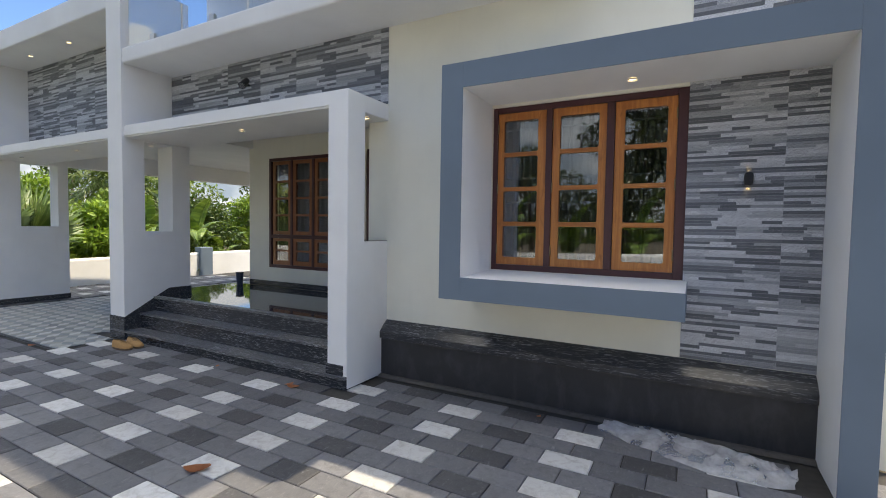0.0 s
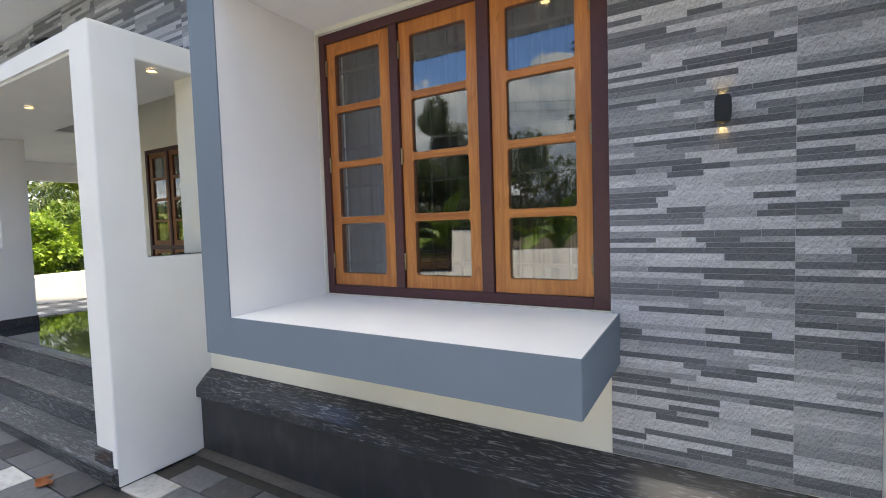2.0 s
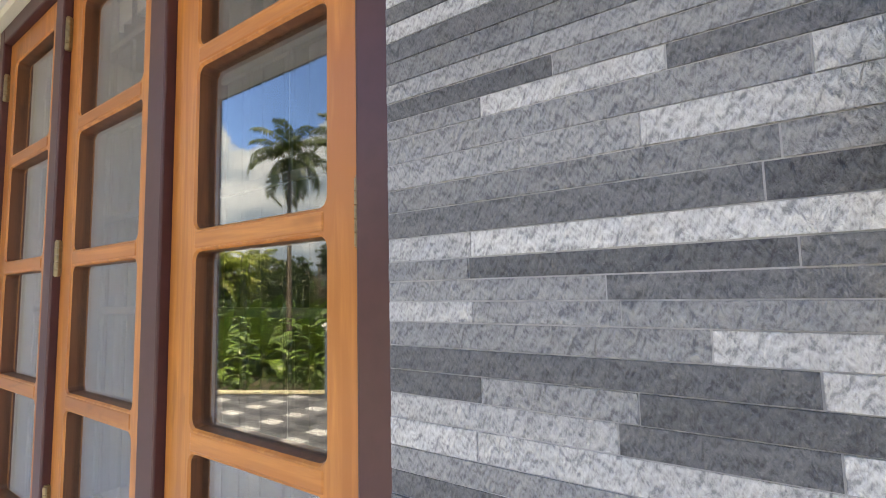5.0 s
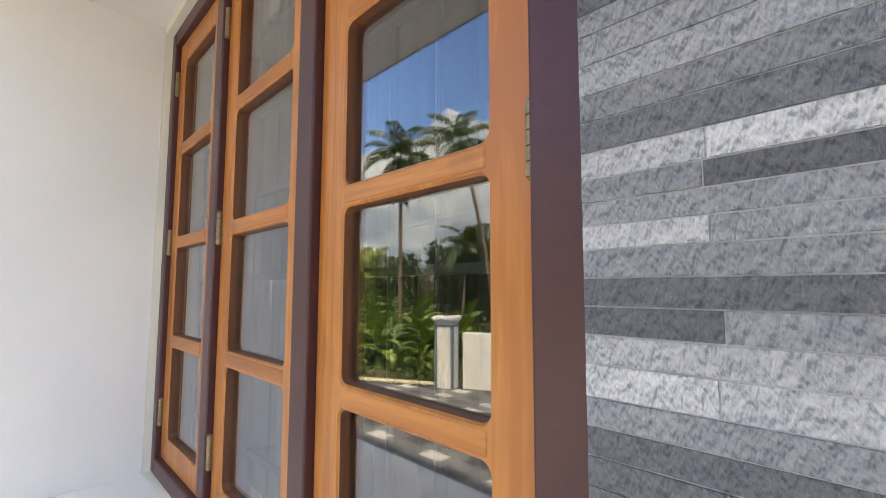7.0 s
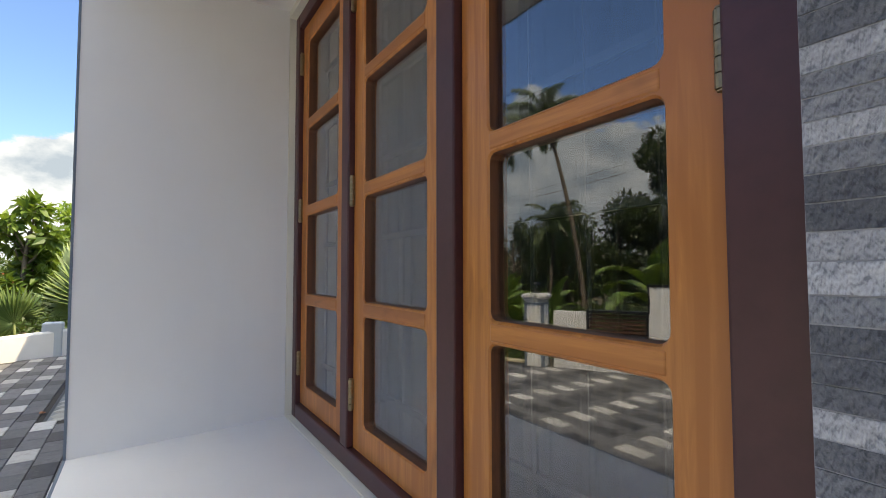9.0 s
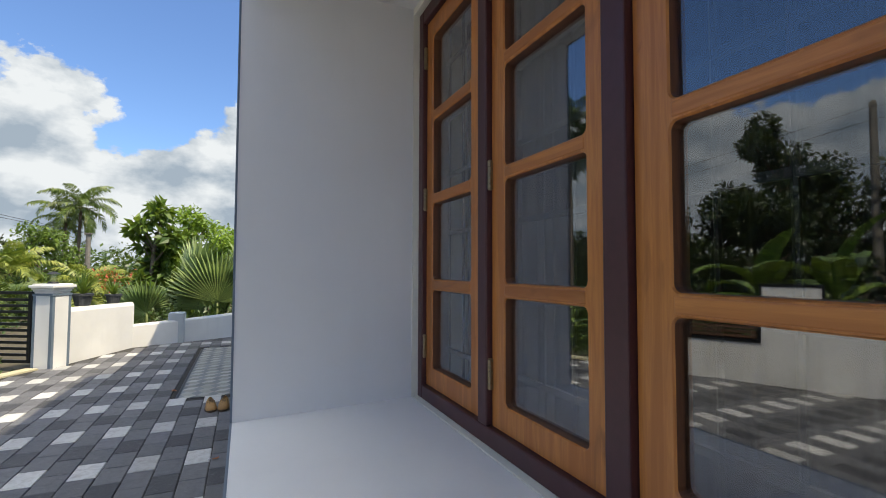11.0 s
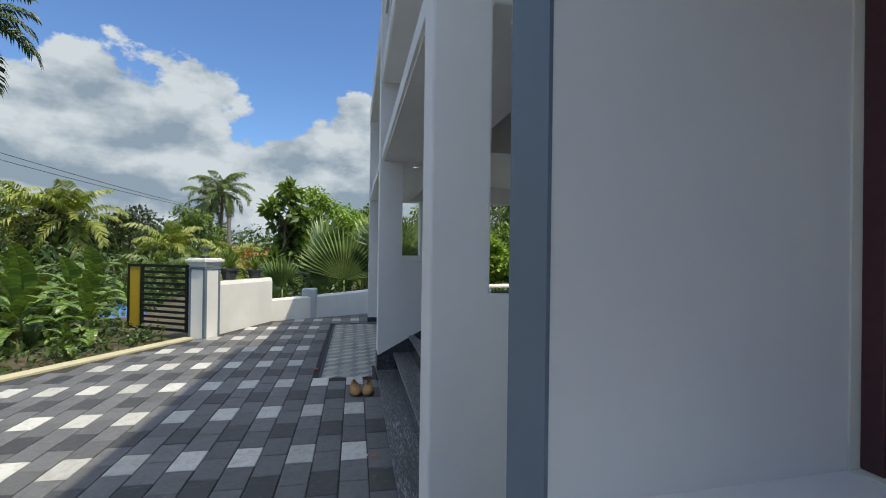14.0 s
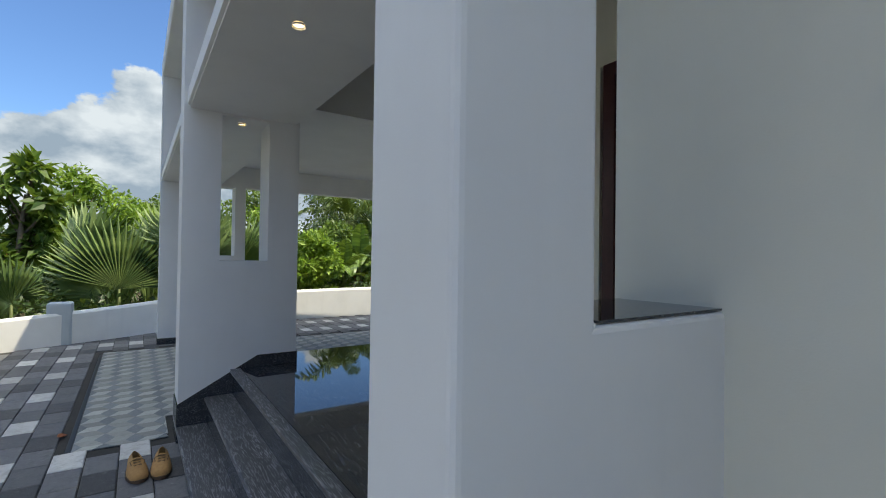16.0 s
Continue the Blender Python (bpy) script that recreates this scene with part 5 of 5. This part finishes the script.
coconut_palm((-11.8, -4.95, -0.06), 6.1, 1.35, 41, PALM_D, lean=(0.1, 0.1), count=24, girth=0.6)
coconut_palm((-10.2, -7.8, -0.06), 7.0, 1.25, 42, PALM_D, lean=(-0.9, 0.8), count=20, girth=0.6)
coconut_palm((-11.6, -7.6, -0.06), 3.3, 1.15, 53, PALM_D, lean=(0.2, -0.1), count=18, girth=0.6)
broad_tree(settle(-15.9, 0.35), 3.9, 0.75, 900, 0.30, LEAF, 61, "slender young tree with large drooping leaves", 0.3, "sapling", 14)
broad_tree(settle(-16.8, 0.9), 3.0, 0.9, 1500, 0.22, LEAF, 68, "leafy young tree behind the low wall", 0.2, "sapling", 14)
broad_tree(settle(-19.0, 1.1), 4.0, 1.5, 5200, 0.16, FRESH, 62, "bushy tree with bright fresh green leaves", 0.25)
broad_tree(settle(-17.8, 2.2), 3.0, 1.3, 4000, 0.16, FRESH, 63, "bushy tree with bright fresh green leaves", 0.2)
broad_tree(settle(-30.0, -7.6), 4.0, 2.0, 4600, 0.20, LEAF, 64, "round leafy tree beyond the yard", 0.2)
broad_tree(settle(-54.5, -22.5), 5.0, 2.6, 4200, 0.30, DEEP, 65, "dark round tree in the distance", 0.2)
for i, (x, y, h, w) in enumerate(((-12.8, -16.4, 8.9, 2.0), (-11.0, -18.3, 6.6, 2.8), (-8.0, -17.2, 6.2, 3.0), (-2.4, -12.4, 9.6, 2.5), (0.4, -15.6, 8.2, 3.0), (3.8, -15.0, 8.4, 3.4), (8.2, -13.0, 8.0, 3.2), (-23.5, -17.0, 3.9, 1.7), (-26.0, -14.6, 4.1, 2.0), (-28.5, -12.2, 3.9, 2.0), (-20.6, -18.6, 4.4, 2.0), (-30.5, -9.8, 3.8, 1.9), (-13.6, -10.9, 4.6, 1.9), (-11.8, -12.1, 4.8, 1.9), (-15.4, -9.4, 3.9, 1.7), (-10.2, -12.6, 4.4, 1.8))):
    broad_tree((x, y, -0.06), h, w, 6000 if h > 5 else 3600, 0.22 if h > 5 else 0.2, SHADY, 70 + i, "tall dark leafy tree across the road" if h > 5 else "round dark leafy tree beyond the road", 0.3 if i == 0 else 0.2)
for i, (x, y, h, w) in enumerate(((-34.0, 9.0, 5.8, 2.8), (-35.0, 14.5, 5.9, 3.2), (-32.5, 20.0, 5.7, 3.2), (-30.0, 25.5, 5.8, 3.2), (-36.0, 4.0, 5.0, 2.6))):
    broad_tree((x, y, -0.06), h, w, 4200, 0.27, (LEAF, DEEP)[i % 2], 170 + i, "broad green tree far behind the car porch", 0.15)
for i, (x, y, h, w) in enumerate(((-17.6, 5.6, 2.9, 1.4), (-18.5, 8.2, 2.6, 1.4), (-17.6, 11.0, 2.7, 1.5), (-18.5, 14.4, 2.8, 1.6), (-15.9, 14.2, 2.4, 1.4), (-21.0, 17.0, 3.2, 2.0), (-15.2, 6.6, 2.2, 1.0), (-15.6, 9.6, 1.5, 0.9))):
    broad_tree(settle(x, y), h, w, 4600, 0.17, (FRESH, LEAF, DEEP)[i % 3], 80 + i, "dense green garden tree beyond the car porch", 0.12)
FAN_GREEN = leaf_mat("fan_palm_blade", (0.11, 0.185, 0.06), (0.33, 0.43, 0.15), rough=0.4, glow=0.15)
for me in FANS:
    me.materials[0] = FAN_GREEN
for x, y, h, r, s, n in ((-14.3, 1.95, 1.7, 1.2, 91, 2), (-13.8, 3.5, 2.1, 1.15, 92, 4), (-13.6, 0.75, 1.0, 0.8, 93, 2), (-14.1, 4.6, 2.0, 1.05, 94, 4)):
    fan_palm(settle(x, y), h, r, s, n, 1.5, 0.55)

# one great leaf stands upright over the low wall, another hangs beside it
for x, y, z, r, yaw, tip, roll in ((-13.5, 2.64, 0.74, 1.50, 1.62, 0.10, 0.12), (-13.7, 2.45, 0.62, 1.35, 1.45, 0.30, -0.75), (-14.2, 4.95, 1.10, 1.45, 1.5, 0.12, 0.25), (-12.95, 1.15, 0.55, 0.95, 1.6, 0.5, -1.2)):
    t = thing("fan_palm", "fan palm with one large pleated leaf on a stalk", "palm", "fan palms", at=(x, y, -0.06))
    child("stalk", mesh_of(add_cyl(bmesh.new(), (0, 0, 0), (0, 0, z + 0.06), 0.035, 0.022, 8), STEM, "stalk", True), t)
    child("fan_leaf", FANS[1 if r > 1.4 else 0], t, Matrix.Translation((0, 0, z + 0.06)) @ Matrix.Rotation(yaw, 4, "Z") @ Matrix.Rotation(tip, 4, "X") @ Matrix.Rotation(roll, 4, "Y") @ Matrix.Scale(r, 4))


def sword_plant(at, h, seed, count=16):
    rnd = random.Random(seed)
    t = thing("sword_plant", "tall sword-leaved plant rising behind the low wall", "plant", at=at)
    for i in range(count):
        a, tilt = rnd.uniform(0, 6.283), rnd.uniform(0.05, 0.5)
        d = Vector((math.cos(a) * math.sin(tilt), math.sin(a) * math.sin(tilt), math.cos(tilt)))
        sd = d.cross(Vector((rnd.uniform(-1, 1), rnd.uniform(-1, 1), 0.1))).normalized() * 0.05
        ln = h * rnd.uniform(0.6, 1.0)
        pts = [Vector((0, 0, 0)), d * ln * 0.5 + sd, d * ln, d * ln * 0.5 - sd]
        child("blade", mesh_from(pts, [(0, 1, 2), (0, 2, 3)], FAN_GREEN, "blade"), t)


sword_plant(settle(-14.4, 2.75), 3.0, 3)
sword_plant(settle(-14.0, 2.2), 2.5, 4)

rs = random.Random(9)
stuff_leaves("undergrowth", "low weeds and creepers behind the yard wall", [(-13.2 - 3.5 * rs.random(), -0.2 + 14 * rs.random(), 0.1 + 0.35 * rs.random(), 0.5, 0.4) for _ in range(90)], 9000, 0.13, DEEP, 101, "weeds")
stuff_leaves("undergrowth", "low weeds and creepers beyond the gate", [(-7.0 - 15 * rs.random(), -2.3 - 7 * rs.random(), 0.0 + 0.3 * rs.random(), 0.6, 0.35) for _ in range(190)], 17000, 0.14, DEEP, 102, "weeds")
verge = []
for _ in range(70):
    p = GATE_A.lerp(GATE_B, rs.uniform(0.05, 1.0)) + OUT * rs.uniform(0.45, 2.4)
    verge.append((p.x, p.y, rs.uniform(-0.05, 0.12), 0.32, 0.22))
stuff_leaves("undergrowth", "short weeds along the gate threshold", verge, 2600, 0.10, DEEP, 106, "weeds")
blobs = []
for i in range(230):
    a = radians(rs.uniform(95, 330))
    d = rs.uniform(42, 85)
    x, y = d * math.cos(a), d * math.sin(a) * 1.0
    if x > 20:
        continue
    h = rs.uniform(1.2, 3.2)
    blobs.append((x, y, h * 0.6, rs.uniform(2.0, 4.5), h))
stuff_leaves("far_woods", "belt of distant trees round the village", blobs, 60000, 0.62, DEEP, 103, "trees")
blobs = []
for i in range(110):
    a = radians(rs.uniform(150, 235))
    d = rs.uniform(20, 34)
    blobs.append((d * math.cos(a), d * math.sin(a), rs.uniform(0.2, 0.9), rs.uniform(0.9, 1.8), rs.uniform(0.5, 1.1)))
stuff_leaves("scrub", "green scrub between the palms", blobs, 26000, 0.26, DEEP, 104, "shrubs")
blobs = [(-18.5 + rs.uniform(-1, 1), -0.6 + rs.uniform(-1, 1), 1.3 + rs.uniform(-0.3, 0.3), 0.35, 0.25) for _ in range(6)]
stuff_leaves("red_blossom", "red flowers on a shrub", blobs, 260, 0.10, RED, 105, "flowers")


# ---- loose things ----
SUEDE = plain("tan_suede", (0.40, 0.225, 0.085), 0.85, spots=0.4, scale=60)
SOLE = plain("brown_sole", (0.10, 0.06, 0.035), 0.7)
DARKIN = plain("shoe_lining", (0.05, 0.04, 0.035), 0.9)
LACE = plain("brown_lace", (0.16, 0.10, 0.05), 0.8)


def shoe(at, yaw):
    """A low lace-up shoe, toe along +x, built ring by ring along its length."""
    s = thing("shoe", "tan suede lace-up shoe standing on the paving", "shoe", "pair of shoes", at=(*at, 0))
    turn = Matrix.Translation((*at, 0.003)) @ Matrix.Rotation(yaw, 4, "Z") @ Matrix.Diagonal((1.08, 1.18, 1.0, 1))

    def piece(name, bm, mat, label="", smooth=True):
        bm.transform(turn)
        return part(name, bm, mat, s, label, smooth)

    outline = lambda f: 0.036 + 0.016 * math.sin(math.pi * min(1, f * 1.02) ** 1.5) if 0.04 < f < 0.93 else 0.026
    bm = bmesh.new()
    rings = []
    for i in range(13):
        f = i / 12
        x = -0.14 + 0.28 * f
        w = outline(f) * (0.86 if i in (0, 12) else 1.0)
        h = 0.085 - 0.055 * max(0, (f - 0.42) / 0.58) ** 0.9 if f > 0.42 else 0.085
        ring = []
        for k in range(9):
            a = math.pi * k / 8
            ring.append(bm.verts.new((x, w * math.cos(a) * (1.0 if k in (0, 8) else 0.97), 0.02 + h * math.sin(a) ** (0.75))))
        rings.append(ring)
    for n, (r, q) in enumerate(zip(rings, rings[1:])):
        for k in range(8):
            if n < 5 and k in (3, 4):
                continue
            bm.faces.new((r[k], r[k + 1], q[k + 1], q[k]))
    for r in (rings[0], rings[-1]):
        bm.faces.new(r)
    bmesh.ops.recalc_face_normals(bm, faces=bm.faces[:])
    piece("upper", bm, SUEDE, "tan suede upper")
    lo, hi = [], []
    bm = bmesh.new()
    for i in range(20):
        a = 2 * math.pi * i / 20
        f = 0.5 + 0.5 * math.cos(a)
        y = (outline(f) + 0.005) * (1 if math.sin(a) >= 0 else -1) * min(1, abs(math.sin(a)) ** 0.55)
        lo.append(bm.verts.new((-0.145 + 0.295 * f, y, 0.0)))
        hi.append(bm.verts.new((-0.145 + 0.295 * f, y, 0.022)))
    bm.faces.new(lo)
    bm.faces.new(hi)
    for i in range(20):
        bm.faces.new((lo[i], lo[(i + 1) % 20], hi[(i + 1) % 20], hi[i]))
    bmesh.ops.recalc_face_normals(bm, faces=bm.faces[:])
    piece("sole", bm, SOLE, "dark brown rubber sole", False)
    piece("insole", box(-0.12, -0.026, 0.024, -0.03, 0.026, 0.032, bevel=0.003), DARKIN, "dark lining", False)
    bm = bmesh.new()
    for i in range(4):
        x = -0.005 + 0.02 * i
        z = 0.104 - 0.010 * i
        add_cyl(bm, (x, -0.018, z - 0.004), (x + 0.012, 0.018, z - 0.006), 0.0025, 0.0025, 6)
        add_cyl(bm, (x, 0.018, z - 0.004), (x + 0.012, -0.018, z - 0.006), 0.0025, 0.0025, 6)
    for sy in (-1, 1):
        add_cyl(bm, (0.0, 0.0, 0.108), (0.02, sy * 0.035, 0.098), 0.0025, 0.002, 6)
        add_cyl(bm, (0.02, sy * 0.035, 0.098), (0.045, sy * 0.03, 0.083), 0.0025, 0.002, 6)
    piece("laces", bm, LACE, "thin brown laces", False)


shoe((-6.0, 2.945), 0.10)
shoe((-5.99, 3.085), -0.06)

# crumpled clear plastic sheet against the plinth
m, t, b = nodes_of("milky_plastic")
b.inputs["Base Color"].default_value = (0.62, 0.62, 0.63, 1)
b.inputs["Roughness"].default_value = 0.28
n = noise_of(t, coords(t), 22, 5, 0.6, 1.5)
bumped(t, b, n, 0.5, 0.01)
tp = t.nodes.new("ShaderNodeBsdfTransparent")
mx = t.nodes.new("ShaderNodeMixShader")
t.links.new(ramp(t, noise_of(t, coords(t), 7, 4), [(0.35, (0.22,) * 3), (0.7, (0.62,) * 3)]), mx.inputs[0])
t.links.new(tp.outputs[0], mx.inputs[1])
t.links.new(b.outputs[0], mx.inputs[2])
t.links.new(mx.outputs[0], t.nodes["Material Output"].inputs["Surface"])
PLASTIC = m
bm = bmesh.new()
A, B = Vector((-0.50, 3.62, 0)), Vector((0.66, 3.34, 0))
grid = []
for i in range(61):
    f = i / 60
    c = A.lerp(B, f)
    half = 0.05 + 0.15 * math.sin(math.pi * min(1, f ** 1.5 * 0.93 + 0.06)) ** 0.8 + 0.035 * noise.noise((f * 7, 0, 4))
    line = []
    for j in range(17):
        g = j / 16 * 2 - 1
        q = c + Vector((0.25, 1.0, 0)).normalized() * g * half + Vector((0.05 * noise.noise((f * 5, g * 2, 9)), 0, 0))
        z = 0.010 + (1 - g * g) * (0.035 + 0.05 * abs(noise.noise((f * 4, g * 2.2 + f * 2, 1))) + 0.045 * (1 - abs(noise.noise((f * 5, g * 5 + f * 6, 3)) * 3)) ** 2 * (0.4 + f))
        line.append(bm.verts.new((q.x, q.y, z if abs(g) < 0.99 else 0.005)))
    grid.append(line)
for r, q in zip(grid, grid[1:]):
    for j in range(16):
        bm.faces.new((r[j], r[j + 1], q[j + 1], q[j]))
tagged(part("plastic_sheet", bm, PLASTIC, None, "crumpled milky plastic sheet lying by the plinth", True), category="plastic sheet")

# fallen leaves
DRY = plain("dry_leaf", (0.42, 0.15, 0.06), 0.7, spots=0.4, scale=40)


def dry_leaf(x, y, yaw, size, seed):
    bm = bmesh.new()
    rows = []
    for i in range(9):
        f = i / 8
        w = size * 0.32 * math.sin(math.pi * min(0.98, max(0.03, f))) ** 0.7
        c = f * size - size / 2
        lift = 0.012 + 0.10 * size * (2 * f - 1) ** 2
        rows.append([bm.verts.new((c, s * w, lift + abs(s) * 0.05 * size * (1 + 0.4 * noise.noise((f * 4, s, seed))))) for s in (-1, 0, 1)])
    for r, q in zip(rows, rows[1:]):
        for j in range(2):
            bm.faces.new((r[j], r[j + 1], q[j + 1], q[j]))
    bmesh.ops.solidify(bm, geom=bm.faces[:], thickness=0.001)
    bm.transform(Matrix.Translation((x, y, -0.006)) @ Matrix.Rotation(yaw, 4, "Z"))
    tagged(part("fallen_leaf", bm, DRY, None, "curled reddish brown fallen leaf on the paving", True), category="leaf", group="fallen leaves")


for x, y, a, s, k in ((-2.60, 1.66, 0.7, 0.16, 1), (-3.22, 3.03, 0.2, 0.13, 2), (-3.30, 3.06, 1.3, 0.09, 3), (-4.4, 3.08, 2.2, 0.06, 4), (-7.05, 2.45, 0.4, 0.10, 5), (-1.0, 3.55, 1.1, 0.05, 6)):
    dry_leaf(x, y, a, s, k)
tagged(part("litter", add_box(bmesh.new(), -4.42, 3.02, 0.004, -4.40, 3.04, 0.012, bevel=0.003), WHITE, None, "tiny white scrap on the paving"), category="litter")

# pots with spiky plants on the yard wall
POT = plain("dark_pot", (0.055, 0.06, 0.065), 0.6, spots=0.5)


def flower_pot(x, y, z, r, h, seed, blades, reach):
    p = thing("flower_pot", "dark round pot with a spiky green plant on the yard wall", "potted plant", "potted plants", at=(x, y, z))
    bm = bmesh.new()
    add_cyl(bm, (x, y, z), (x, y, z + h * 0.82), r * 0.72, r * 0.95, 18)
    add_cyl(bm, (x, y, z + h * 0.82), (x, y, z + h), r * 1.06, r * 1.06, 18)
    part("pot", bm, POT, p, "dark grey pot")
    rnd = random.Random(seed)
    v, f = [], []
    for i in range(blades):
        a = rnd.uniform(0, 6.283)
        tilt = rnd.uniform(0.05, 1.0)
        ln = reach * rnd.uniform(0.6, 1.0)
        prev = Vector((x, y, z + h * 0.9))
        d = Vector((math.cos(a) * math.sin(tilt), math.sin(a) * math.sin(tilt), math.cos(tilt)))
        sd = Vector((-math.sin(a), math.cos(a), 0)) * 0.016
        k = len(v)
        v += [prev - sd, prev + sd, prev + d * ln * 0.55 + sd, prev + d * ln * 0.55 - sd, prev + (d + Vector((0, 0, -0.22 * tilt))) * ln]
        f += [(k, k + 1, k + 2, k + 3), (k + 3, k + 2, k + 4)]
    o = new("foliage", mesh_from(v, f, LEAF, "foliage"))
    o.parent = p
    o.matrix_parent_inverse = Matrix.Translation((-x, -y, -z))


flower_pot(-10.35, 0.56, 0.95, 0.16, 0.22, 1, 60, 0.55)
flower_pot(-11.05, 0.88, 0.94, 0.14, 0.18, 2, 34, 0.45)

# tarpaulin beyond the gate
TARP = plain("blue_tarpaulin", (0.05, 0.17, 0.45), 0.45, spots=0.3, scale=8)
bm = bmesh.new()
bmesh.ops.create_grid(bm, x_segments=24, y_segments=16, size=1.0)
for v in bm.verts:
    x, y = v.co.x, v.co.y
    v.co = Vector((0.8 * x, 0.5 * y, 0.30 * (1 - max(abs(x), abs(y)) ** 3) + 0.07 * noise.noise((x * 3, y * 3, 2)) + 0.02))
bm.transform(Matrix.Translation((-13.2, -2.55, -0.16)) @ Matrix.Rotation(0.5, 4, "Z"))
tagged(part("tarpaulin", bm, TARP, None, "blue tarpaulin draped over a heap beyond the gate", True), category="tarpaulin")

# utility pole and wires
CONC = plain("pole_concrete", (0.22, 0.20, 0.17), 0.9, spots=0.5, scale=8)
pole = thing("utility_pole", "grey concrete utility pole among the trees", "utility pole", at=(-30.0, -4.4, -0.06))
part("shaft", add_cyl(bmesh.new(), (-30, -4.4, -0.1), (-30, -4.4, 3.45), 0.15, 0.11, 10), CONC, pole)
part("cap", box(-30.16, -4.56, 3.45, -29.84, -4.24, 3.52), CONC, pole)


def wire(a, b, sag):
    a, b = Vector(a), Vector(b)
    bm = bmesh.new()
    pts = [a.lerp(b, i / 24) - Vector((0, 0, sag * 4 * (i / 24) * (1 - i / 24))) for i in range(25)]
    for p, q in zip(pts, pts[1:]):
        add_cyl(bm, p, q, 0.011, 0.011, 5, False)
    tagged(part("power_wire", bm, BLACK, None, "black overhead power wire above the road"), category="wire", group="power wires")


for k in range(2):
    wire((-30.0, -4.5 + 0.2 * k, 3.5), (-9.0, -16.5 + 0.5 * k, 7.2 + 0.35 * k), 0.5)
    wire((-9.0, -16.5 + 0.5 * k, 7.2 + 0.35 * k), (14.0, -24.0, 8.0 + 0.35 * k), 0.6)
pole2 = thing("utility_pole", "grey concrete utility pole across the road", "utility pole", at=(-9.0, -16.3, -0.06))
part("shaft", add_cyl(bmesh.new(), (-9, -16.3, -0.1), (-9, -16.3, 7.8), 0.17, 0.11, 10), CONC, pole2)

# tiled roof of a shed in the garden beyond
ROOF = plain("red_roof_tiles", (0.50, 0.12, 0.06), 0.8, spots=0.6, scale=7)
shed = thing("shed", "low shed with a weathered red tiled roof in the garden", "shed", at=(-19.0, 9.2, -0.06))
sx, sy = -19.3, 8.6
part("wall", box(sx - 1.2, sy - 1.2, -0.06, sx + 1.2, sy + 1.2, 0.5), CREAM, shed)
bm = prism([(-1.5, 0.45), (0.0, 1.05), (1.5, 0.45), (1.5, 0.40), (0.0, 1.0), (-1.5, 0.40)], -1.5, 1.5)
for i in range(15):
    for sgn in (-1, 1):
        x = -1.45 + i * 0.205
        add_cyl(bm, (x, 0.0, 1.05), (x, sgn * 1.5, 0.45), 0.05, 0.05, 6)
bm.transform(Matrix.Translation((sx, sy, 0.05)) @ Matrix.Rotation(0.4, 4, "Z"))
part("roof", bm, ROOF, shed, "red clay tile roof")
# small bin by the porch wall corner
bin_ob = thing("bucket", "small dark blue bucket beside the porch wall", "bucket", at=(-6.64, 5.1, 0.53))
part("body", add_cyl(bmesh.new(), (-6.64, 5.1, 0.531), (-6.64, 5.1, 0.72), 0.05, 0.06, 18), plain("dark_blue_plastic", (0.03, 0.05, 0.10), 0.4), bin_ob)
part("rim", add_cyl(bmesh.new(), (-6.64, 5.1, 0.721), (-6.64, 5.1, 0.735), 0.066, 0.066, 18), BLACK, bin_ob)


# ---- pieces ----
clad = tagged(new("stone_cladding_window"), "grey split-stone strip cladding beside the window", "cladding", kind="structure")
clad.location = (0.4, 3.859, 0.57)
part("grout", box(-0.004, 3.8550, 0.571, 0.826, 3.8585, 2.642), plain("pale_grout", (0.47, 0.48, 0.505), 0.9), clad, "pale grout bed")
rnd_s = random.Random(77)
shapes = {}
inv_clad = Matrix.Translation(clad.location).inverted()
rows_clad = strip_rows(-0.004, 0.826, 0.57, 2.643, 5, 0.0222, (0.09, 0.34))
rows_clad.sort(key=lambda r: r[1])
for x, z, ln, hh in rows_clad:
    key = (round(ln / 0.02), round(hh, 4), rnd_s.randrange(3))
    if key not in shapes:
        bm = bmesh.new()
        strip_block(bm, 0, 0, max(1, key[0]) * 0.02, hh, 0.0, rnd_s)
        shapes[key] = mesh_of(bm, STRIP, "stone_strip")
    s = new("stone_strip", shapes[key])
    s.parent = clad
    s.location = Vector((x, 3.859, z)) - clad.location
    s.scale = (ln / (max(1, key[0]) * 0.02), 1, 1)

yard = tagged(new("yard_paving"), "chequered white and grey concrete pavers of the front yard", "paving", kind="structure")
tones = {"w": LIGHT_P, "d": DARK_P, "g": GREY_P}
kinds = {}
for x, y, tone in near_pavers:
    key = (tone, rnd_p.randrange(4))
    if key not in kinds:
        bm = bmesh.new()
        paver_block(bm, 0, 0, PX, PY, rnd_p)
        kinds[key] = mesh_of(bm, tones[tone], "paver")
    p = new("paver", kinds[key])
    p.parent = yard
    p.location = (x, y, 0)
